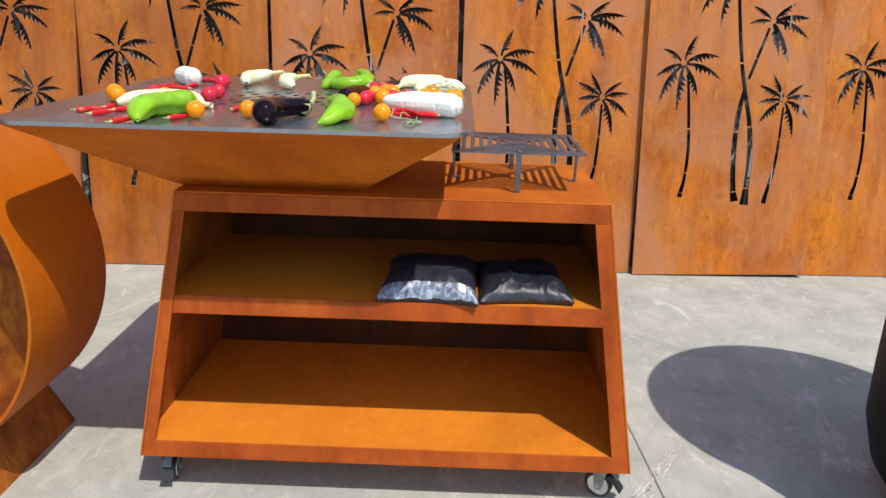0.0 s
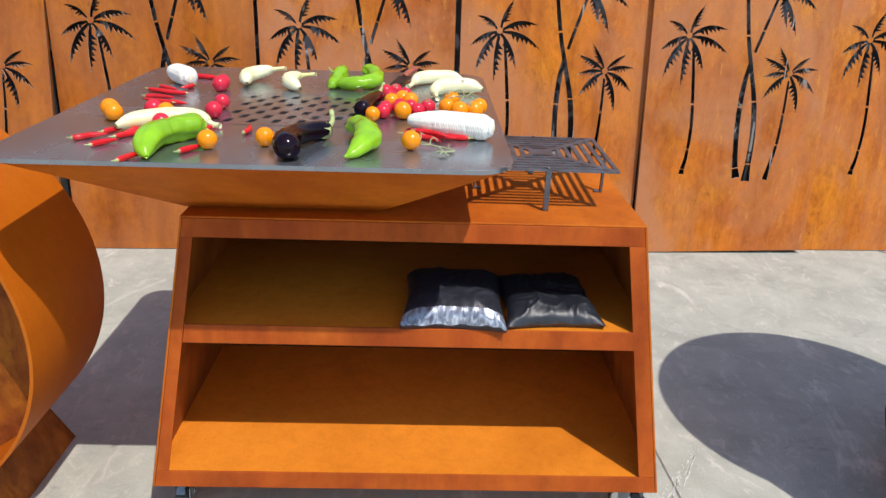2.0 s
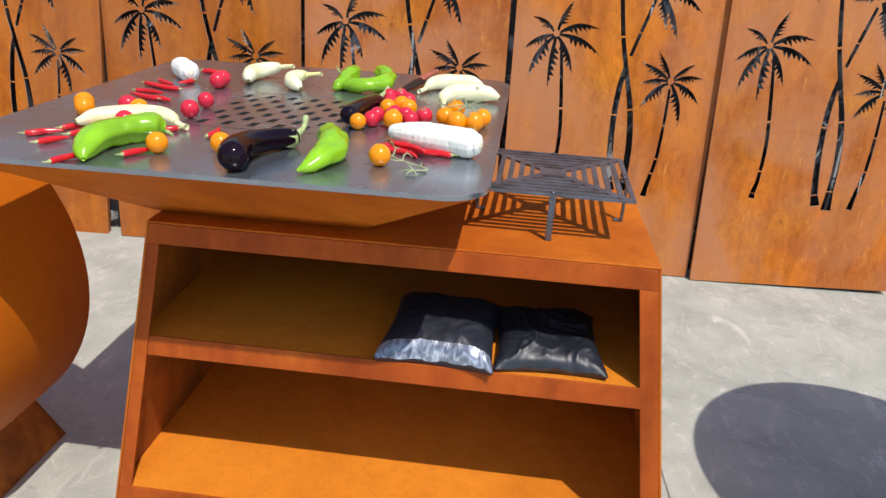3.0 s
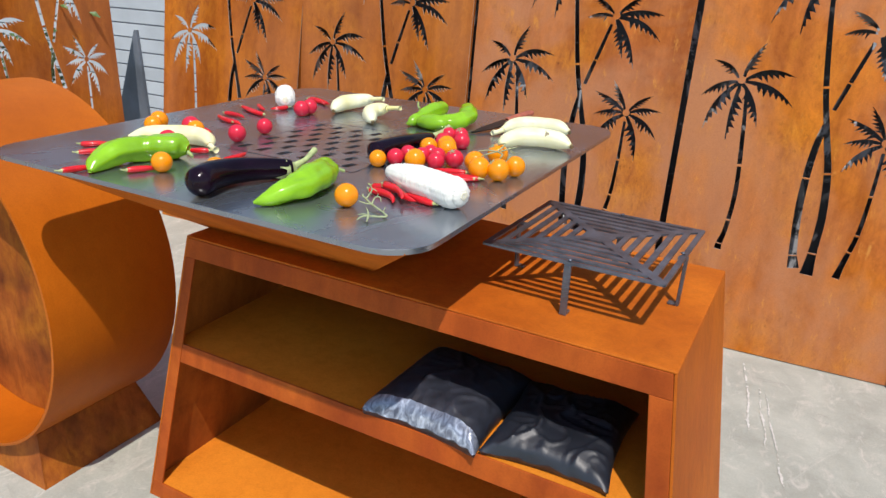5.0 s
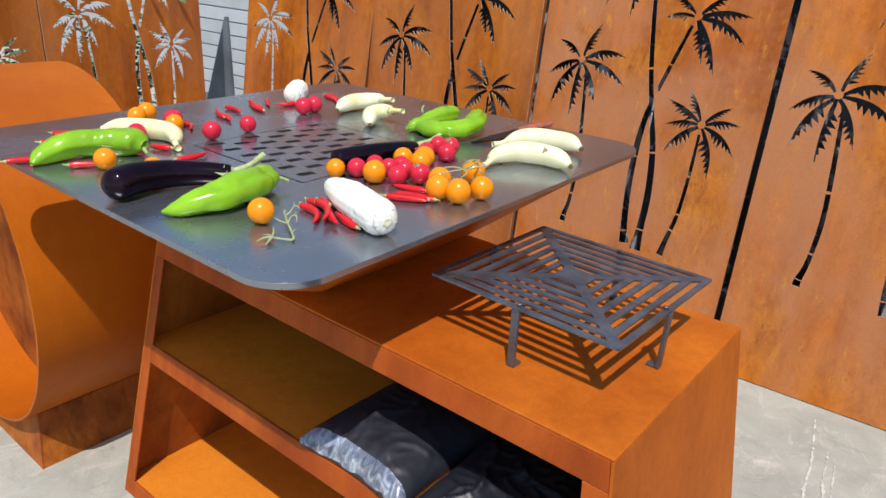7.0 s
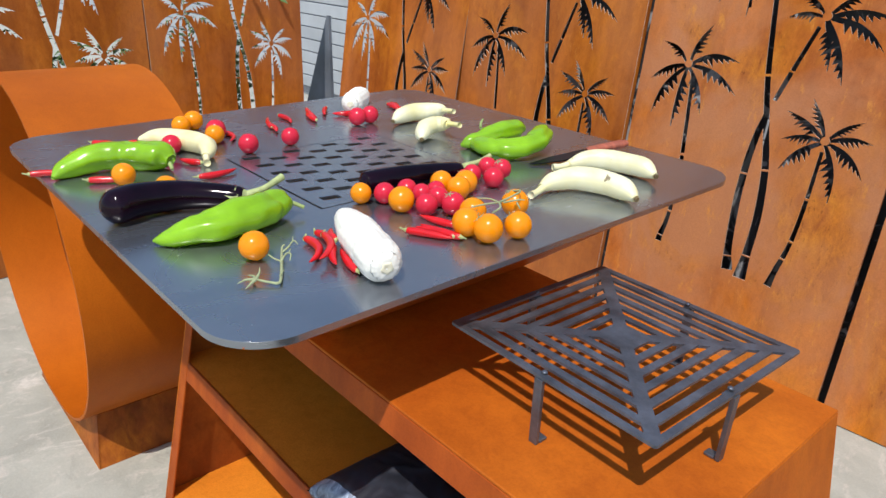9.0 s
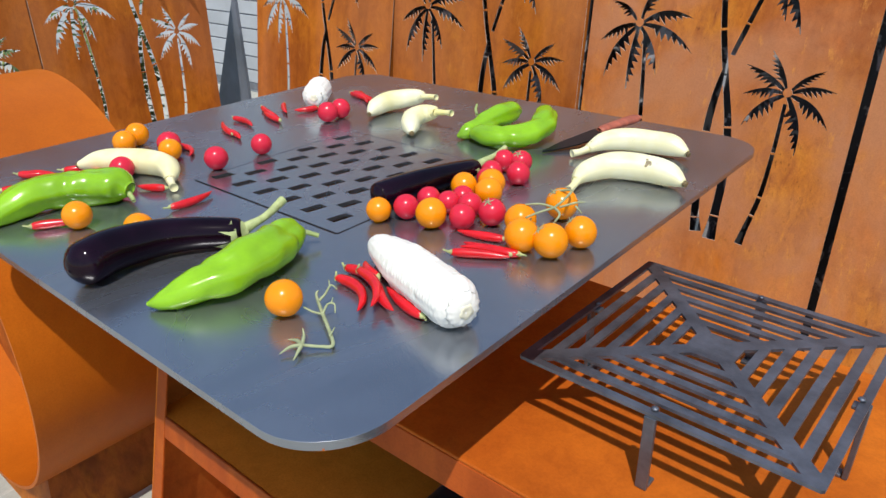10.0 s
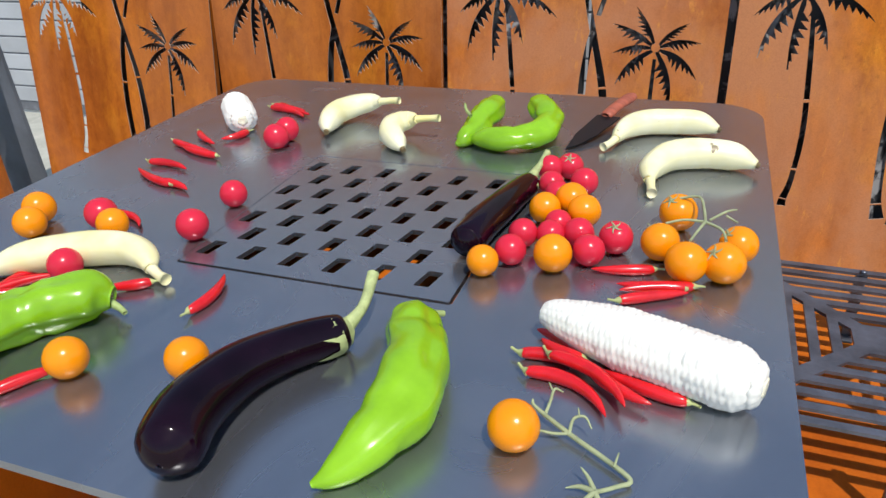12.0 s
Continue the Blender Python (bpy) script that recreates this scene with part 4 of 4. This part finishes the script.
def corn(a, b, r, seed, label):
    a, b = Vector((*a, Z0)), Vector((*b, Z0))
    d = (b - a)
    length = d.length
    c = thing("corn_cob", pose(a.x, a.y, rest(a.y), TIP), label, "corn", "corn cobs")
    q = Matrix.Rotation(math.atan2(d.y, d.x), 4, "Z")
    rows, cols, sr, sc = 34, 14, 4, 5
    bm = bmesh.new()
    rings = []
    for i in range(rows * sr + 1):
        u = i / (rows * sr)
        prof = r * (0.30 + 0.70 * min(1, (u / 0.42)) ** 0.55) * (1 - 0.30 * max(0, (u - 0.90) / 0.10) ** 2)
        ku = (i % sr) / sr
        ring = []
        for k in range(cols * sc):
            kv = (k % sc) / sc
            col = k // sc
            ku2 = (ku + 0.5 * (col % 2)) % 1.0
            dent = (math.sin(math.pi * ku2) ** 0.5) * (math.sin(math.pi * kv) ** 0.5)
            th = 2 * math.pi * (k / (cols * sc)) + 0.05 * math.sin(u * 6 + seed)
            rr = prof * (0.968 + 0.036 * dent + 0.04 * noise.noise(Vector((col * 3.3, (i // sr) * 1.7, seed))))
            ring.append(bm.verts.new((u * length, rr * math.cos(th), r * 0.97 + rr * math.sin(th))))
        rings.append(ring)
    n = cols * sc
    for s, t in zip(rings, rings[1:]):
        for k in range(n):
            bm.faces.new((s[k - 1], s[k], t[k], t[k - 1]))
    bm.faces.new(rings[0])
    bm.transform(q)
    for v in bm.verts:
        v.co.z = max(v.co.z, 0.0004)
    part("cob", bm, CORN, c, smooth=True)
    bm = bmesh.new()
    lathe(bm, [(r * 0.70, 0), (r * 0.66, 0.004), (r * 0.50, 0.0075), (r * 0.30, 0.0085), (0.002, 0.0080)], 42, 14, 0.05)
    bm.transform(q @ Matrix.Translation((length - 0.001, 0, r * 0.97)) @ Matrix.Rotation(radians(90), 4, "Y"))
    for v in bm.verts:
        v.co.z = max(v.co.z, 0.0004)
    for v in bm.verts:
        v.co += Vector((1, 0, 0.4)) * 0.0012 * noise.noise(v.co * 260 + Vector((seed, 0, 0)))
    part("cut_end", bm, CORN, c, "ragged cut cob end", smooth=True)
    bm = bmesh.new()
    lathe(bm, [(r * 0.30, 0.0), (r * 0.27, 0.0016), (r * 0.12, 0.0010), (0.001, 0.0004)], 18, 5, 0.12)
    bm.transform(q @ Matrix.Translation((length + 0.0070, 0, r * 0.97)) @ Matrix.Rotation(radians(90), 4, "Y"))
    part("core", bm, CORN_CUT, c, "yellowish cob core", smooth=True)


corn((0.281, -0.234), (0.454, -0.288), 0.0275, 1.0, "peeled white corn cob lying across red chilies")
corn((-0.407, 0.291), (-0.321, 0.191), 0.0265, 2.0, "peeled white corn cob with its cut end showing")


def banana(rows, stem, seed):
    x, y = rows[0][:2]
    b = thing("banana", pose(x, y, rest(y), TIP), "pale yellow ripe banana with brown flecks", "banana", "bananas")
    bm = bmesh.new()
    sweep(bm, [(px - x, py - y, pz - Z0, r) for px, py, pz, r in rows], 15, 6, facets=0.0, lump=0.06, ridge=0.045, seed=seed)
    for v in bm.verts:
        v.co.z = max(v.co.z, 0.0004)
    part("body", bm, BANANA, b, smooth=True)
    bm = bmesh.new()
    sweep(bm, [(px - x, py - y, pz - Z0, r) for px, py, pz, r in stem], 9, 4)
    part("stem", bm, BANANA, b, smooth=True)
    bm = bmesh.new()
    d = (Vector(rows[-1][:3]) - Vector(rows[-2][:3])).normalized() * 0.004
    e = Vector((rows[-1][0] - x, rows[-1][1] - y, rows[-1][2] - Z0))
    cyl(bm, e - d, e + d, 0.0048, 0.004, 8)
    part("tip", bm, BANANA_TIP, b, "dark dry tip")


banana([(-0.120, 0.307, 1.034, 0.006), (-0.139, 0.314, 1.030, 0.0140), (-0.169, 0.304, 1.024, 0.0185), (-0.186, 0.272, 1.021, 0.0195), (-0.182, 0.231, 1.018, 0.0170), (-0.172, 0.203, 1.012, 0.005)],
       [(-0.125, 0.308, 1.033, 0.0065), (-0.104, 0.308, 1.036, 0.0055), (-0.085, 0.306, 1.038, 0.006)], 1)
banana([(-0.027, 0.236, 1.032, 0.006), (-0.042, 0.243, 1.028, 0.0135), (-0.060, 0.228, 1.024, 0.0180), (-0.056, 0.199, 1.020, 0.0185), (-0.036, 0.175, 1.016, 0.0150), (-0.022, 0.162, 1.010, 0.005)],
       [(-0.031, 0.239, 1.031, 0.0065), (-0.008, 0.239, 1.034, 0.005), (0.011, 0.237, 1.036, 0.006)], 2)
banana([(0.278, 0.268, 1.012, 0.007), (0.290, 0.303, 1.018, 0.0160), (0.319, 0.332, 1.020, 0.0195), (0.358, 0.342, 1.020, 0.0195), (0.394, 0.343, 1.019, 0.0175), (0.421, 0.336, 1.014, 0.006)],
       [(0.280, 0.274, 1.013, 0.0070), (0.272, 0.256, 1.009, 0.0055), (0.264, 0.241, 1.008, 0.0065)], 3)
banana([(0.340, 0.123, 1.012, 0.007), (0.340, 0.153, 1.018, 0.0160), (0.361, 0.192, 1.021, 0.0200), (0.402, 0.212, 1.021, 0.0205), (0.443, 0.213, 1.019, 0.0180), (0.471, 0.205, 1.013, 0.006)],
       [(0.341, 0.128, 1.013, 0.0070), (0.344, 0.109, 1.009, 0.0055), (0.347, 0.090, 1.008, 0.0068)], 4)
banana([(-0.146, -0.247, 1.012, 0.007), (-0.165, -0.233, 1.018, 0.0150), (-0.201, -0.226, 1.020, 0.0190), (-0.250, -0.245, 1.020, 0.0195), (-0.295, -0.277, 1.019, 0.0175), (-0.320, -0.303, 1.014, 0.006)],
       [(-0.150, -0.244, 1.013, 0.0070), (-0.134, -0.251, 1.009, 0.0055), (-0.120, -0.256, 1.008, 0.0068)], 5)


# tomatoes: one of each colour, then copies turned at random
def tomato(mat, label, group):
    t = thing("cherry_tomato", pose(0, 0, 0), label, "tomato", group)
    prof = []
    for k in range(13):
        a = -math.pi / 2 + math.pi * k / 12
        z = math.sin(a)
        r = math.cos(a) * (1 + 0.02 * z)
        if k == 12:
            r, z = 0.03, 0.90
        elif k == 11:
            r, z = 0.27, 0.945
        elif k == 0:
            r = 0.03
        prof.append((max(r, 0.02), z))
    bm = bmesh.new()
    lathe(bm, prof, 24, 5, 0.008)
    part("body", bm, mat, t, smooth=True)
    return t


RED = tomato(TOMATO_RED, "shiny red cherry tomato on the griddle", "red cherry tomatoes")
ORANGE = tomato(TOMATO_ORANGE, "shiny orange cherry tomato on the griddle", "orange cherry tomatoes")
bm = bmesh.new()
for k in range(5):
    a = 2 * math.pi * k / 5
    sweep(bm, [(0, 0, 0.0, 0.09), (0.25 * math.cos(a), 0.25 * math.sin(a), 0.06, 0.10), (0.55 * math.cos(a + 0.2), 0.55 * math.sin(a + 0.2), 0.02, 0.07),
               (0.8 * math.cos(a + 0.3), 0.8 * math.sin(a + 0.3), 0.10, 0.01)], 6, 3, flat=0.4)
sweep(bm, [(0, 0, 0, 0.08), (0.05, 0, 0.2, 0.06), (0.12, 0.05, 0.42, 0.06)], 6, 3)
CALYX_ME = mesh_of("calyx", bm, VINE, True)


def put_tomato(kind, x, y, r, z=None, calyx=None):
    rng = random.Random(int((x + 1) * 1e4) * 7 + int((y + 1) * 1e4))
    tilt = (rng.uniform(100, 170), rng.uniform(-25, 25)) if calyx is None else calyx
    o = copy_thing(kind, pose(0, 0, 0))
    o.matrix_basis = pose(x, y, rest(y) + (z if z else r * 0.985), tilt[0], tilt[1], rng.uniform(0, 360)) @ Matrix.Scale(r, 4)
    if calyx:
        c = new("calyx", CALYX_ME)
        c.parent = o
        c.matrix_basis = Matrix.Translation((0, 0, 0.92)) @ Matrix.Scale(0.62, 4)
        tagged(c, "dried green calyx")
    return o


for x, y, r in ((0.290, -0.376, 0.0197), (-0.103, -0.406, 0.0190), (0.001, -0.376, 0.0190), (0.196, -0.143, 0.0170), (-0.388, -0.166, 0.0205), (-0.365, -0.202, 0.0195),
                (-0.260, -0.177, 0.0190), (0.264, -0.115, 0.0205), (0.232, -0.006, 0.0190)):
    put_tomato(ORANGE, x, y, r)
put_tomato(ORANGE, 0.258, 0.025, 0.0200)
put_tomato(ORANGE, 0.279, -0.010, 0.0195, 0.022)
for x, y, r, tilt in ((0.382, 0.014, 0.0215, (-30, 20)), (0.368, -0.062, 0.0205, (20, 45)), (0.396, -0.101, 0.0212, (40, 30)), (0.432, -0.093, 0.0212, (35, -30)), (0.446, -0.047, 0.0200, (10, -45))):
    put_tomato(ORANGE, x, y, r, None, tilt)
for x, y, r in ((-0.168, -0.060, 0.0178), (-0.161, -0.154, 0.0192), (-0.238, -0.273, 0.0185), (-0.294, -0.159, 0.0200), (0.218, -0.113, 0.0172), (0.221, -0.070, 0.0165), (0.251, -0.064, 0.0160),
                (0.254, -0.036, 0.0160), (0.281, -0.055, 0.0170), (0.298, -0.093, 0.0173), (0.223, 0.073, 0.0165), (0.263, 0.086, 0.0178), (0.237, 0.044, 0.0165)):
    put_tomato(RED, x, y, r)
put_tomato(RED, -0.229, 0.145, 0.0200)
put_tomato(RED, -0.231, 0.181, 0.0195, None, (30, 30))
put_tomato(RED, 0.322, -0.060, 0.0185, None, (-25, 5))
put_tomato(RED, 0.211, 0.122, 0.0175)
put_tomato(RED, 0.236, 0.133, 0.0178, None, (10, -30))
for base in (RED, ORANGE):
    for o in (*base.children_recursive, base):
        bpy.data.objects.remove(o)


def vine(name, strands, label):
    x, y = strands[0][0][:2]
    v = thing(name, pose(x, y, rest(y), TIP), label, "vine")
    for s in strands:
        bm = bmesh.new()
        sweep(bm, [(px - x, py - y, pz - Z0, r * 0.72) for px, py, pz, r in s], 8, 5)
        part("twig", bm, VINE, v, smooth=True)


vine("tomato_vine", [
    [(0.382, 0.008, 1.042, 0.0020), (0.402, 0.002, 1.048, 0.0022), (0.408, -0.027, 1.046, 0.0022), (0.410, -0.051, 1.044, 0.0024)],
    [(0.410, -0.051, 1.044, 0.0024), (0.389, -0.049, 1.043, 0.0020), (0.371, -0.056, 1.040, 0.0018)],
    [(0.410, -0.051, 1.044, 0.0024), (0.403, -0.075, 1.044, 0.0020), (0.397, -0.094, 1.042, 0.0018)],
    [(0.410, -0.051, 1.044, 0.0024), (0.426, -0.065, 1.044, 0.0020), (0.431, -0.085, 1.042, 0.0018)],
    [(0.414, -0.046, 1.044, 0.0020), (0.430, -0.033, 1.050, 0.0018), (0.440, -0.030, 1.052, 0.0010)],
    [(0.430, -0.035, 1.046, 0.0016), (0.442, -0.041, 1.042, 0.0016)],
], "green vine stem across the orange tomatoes")
vine("bare_tomato_vine", [
    [(0.295, -0.335, 1.012, 0.0012), (0.299, -0.341, 1.010, 0.0022), (0.328, -0.358, 1.006, 0.0028), (0.354, -0.373, 1.005, 0.0026), (0.376, -0.388, 1.004, 0.0026), (0.368, -0.397, 1.004, 0.0022),
     (0.355, -0.408, 1.006, 0.0022)],
    [(0.307, -0.345, 1.008, 0.0020), (0.309, -0.337, 1.014, 0.0018), (0.311, -0.330, 1.022, 0.0016), (0.317, -0.327, 1.018, 0.0008)],
    [(0.310, -0.331, 1.020, 0.0012), (0.306, -0.328, 1.026, 0.0007)],
    [(0.328, -0.358, 1.007, 0.0020), (0.330, -0.352, 1.016, 0.0018), (0.338, -0.350, 1.018, 0.0014), (0.344, -0.355, 1.012, 0.0008)],
    [(0.334, -0.351, 1.018, 0.0012), (0.332, -0.346, 1.022, 0.0007)],
    [(0.328, -0.358, 1.006, 0.0018), (0.317, -0.362, 1.007, 0.0016), (0.307, -0.365, 1.010, 0.0014)],
    [(0.364, -0.381, 1.006, 0.0014), (0.366, -0.375, 1.014, 0.0008)],
    [(0.355, -0.408, 1.006, 0.0034), (0.345, -0.406, 1.006, 0.0024), (0.335, -0.408, 1.004, 0.0006)],
    [(0.355, -0.408, 1.006, 0.0030), (0.349, -0.418, 1.006, 0.0022), (0.347, -0.429, 1.003, 0.0006)],
    [(0.355, -0.408, 1.006, 0.0030), (0.360, -0.417, 1.005, 0.0022), (0.365, -0.427, 1.003, 0.0006)],
    [(0.355, -0.408, 1.006, 0.0030), (0.349, -0.400, 1.010, 0.0020), (0.343, -0.396, 1.014, 0.0006)],
], "bare green vine stem with curled tendrils on the griddle")


def chili(a, b, bow, r=0.0060, z=0.0):
    """A chili from its stem end a to its tip b."""
    a, b = Vector((*a, 0)), Vector((*b, 0))
    d = b - a
    s = Vector((-d.y, d.x, 0)).normalized() * bow
    c = thing("red_chili", pose(a.x, a.y, rest(a.y), TIP), "thin shiny red chili pepper with a pale stem", "chili", "red chilies")
    rows = []
    for u, q in ((0, 0.55), (0.06, 0.85), (0.25, 1.0), (0.5, 0.92), (0.75, 0.68), (0.92, 0.36), (1.0, 0.06)):
        p = d * u + s * (4 * u * (1 - u))
        rows.append((p.x, p.y, z + r * 0.95, r * q))
    bm = bmesh.new()
    sweep(bm, rows, 10, 3, lump=0.10, seed=a.x * 50)
    part("body", bm, CHILI, c, smooth=True)
    n = (-d).normalized() * 0.007
    bm = bmesh.new()
    sweep(bm, [(-n.x * 0.3, -n.y * 0.3, z + r, r * 0.66), (n.x * 0.15, n.y * 0.15, z + r, r * 0.52), (n.x * 0.6, n.y * 0.6, z + r * 1.05, r * 0.24), (n.x * 1.5 + n.y * 0.3, n.y * 1.5 - n.x * 0.3, z + r * 1.2, r * 0.20)], 8, 3)
    part("stem", bm, STEM_PALE, c, smooth=True)


for a, b, bow, *girth in (
    ((-0.060, -0.298), (-0.068, -0.226), -0.008), ((0.270, -0.272), (0.329, -0.283), 0.009, 0.0062), ((0.280, -0.295), (0.351, -0.332), 0.016, 0.0062),
    ((0.323, -0.273), (0.284, -0.254), 0.004, 0.006, 0.006), ((0.317, -0.257), (0.275, -0.233), -0.003), ((0.409, -0.297), (0.338, -0.275), 0.003, 0.0062),
    ((0.332, -0.282), (0.383, -0.311), -0.004, 0.006, 0.003), ((0.296, -0.276), (0.364, -0.325), 0.013, 0.0062, 0.007),
    ((0.366, -0.096), (0.304, -0.111), 0.002, 0.0058), ((0.406, -0.120), (0.333, -0.134), 0.003), ((0.339, -0.165), (0.402, -0.133), 0.002), ((0.399, -0.125), (0.337, -0.146), -0.004, 0.006),
    ((-0.295, -0.031), (-0.386, 0.010), 0.006), ((-0.317, -0.027), (-0.258, -0.042), 0.006), ((-0.386, 0.035), (-0.308, 0.022), 0.008), ((-0.298, 0.081), (-0.380, 0.104), 0.004),
    ((-0.410, 0.123), (-0.318, 0.095), -0.004), ((-0.395, 0.168), (-0.333, 0.126), -0.003), ((-0.314, 0.190), (-0.337, 0.149), 0.006), ((-0.349, 0.320), (-0.255, 0.296), 0.003),
    ((-0.341, 0.339), (-0.259, 0.282), 0.003), ((-0.346, 0.329), (-0.273, 0.312), -0.003, 0.007), ((-0.316, -0.134), (-0.245, -0.153), 0.014, 0.0055), ((-0.136, -0.261), (-0.177, -0.283), 0.003, 0.006),
    ((-0.279, -0.267), (-0.291, -0.327), -0.004), ((-0.145, -0.450), (-0.114, -0.404), 0.002, 0.0062), ((-0.370, -0.364), (-0.324, -0.336), 0.003), ((-0.323, -0.420), (-0.288, -0.375), 0.003),
    ((-0.341, -0.319), (-0.313, -0.269), -0.003), ((-0.303, -0.357), (-0.256, -0.309), 0.004), ((-0.233, -0.518), (-0.207, -0.460), 0.003), ((-0.293, -0.327), (-0.252, -0.276), 0.005),
    ((-0.378, -0.373), (-0.345, -0.346), -0.002)):
    chili(a, b, bow, *girth)

knife = thing("kitchen_knife", pose(0.210, 0.236, rest(0.236), TIP), "black bladed kitchen knife with a red-brown wooden handle", "knife")
KD = math.atan2(0.425 - 0.268, 0.272 - 0.214)
bm = bmesh.new()
prof = [(0.0, 0.0), (0.05, 0.013), (0.13, 0.020), (0.135, -0.018), (0.06, -0.018), (0.02, -0.010)]
up = [bm.verts.new((x, y, 0.0035 + x * 0.10)) for x, y in prof]
dn = [bm.verts.new((x, y, 0.001 + x * 0.10)) for x, y in prof]
bm.faces.new(up[::-1])
bm.faces.new(dn)
for k in range(len(prof)):
    bm.faces.new((up[k - 1], up[k], dn[k], dn[k - 1]))
bmesh.ops.recalc_face_normals(bm, faces=bm.faces)
bm.transform(Matrix.Rotation(KD, 4, "Z"))
part("blade", bm, BLADE, knife, "thin black blade")
bm = bmesh.new()
sweep(bm, [(0.128, 0.004, 0.017, 0.007), (0.135, 0.004, 0.018, 0.0105), (0.17, 0.006, 0.022, 0.010), (0.205, 0.004, 0.026, 0.0115), (0.218, 0.002, 0.028, 0.008)], 12, 4, flat=0.7)
bm.transform(Matrix.Rotation(KD, 4, "Z"))
part("handle", bm, KNIFE_WOOD, knife, "red-brown wooden handle", smooth=True)
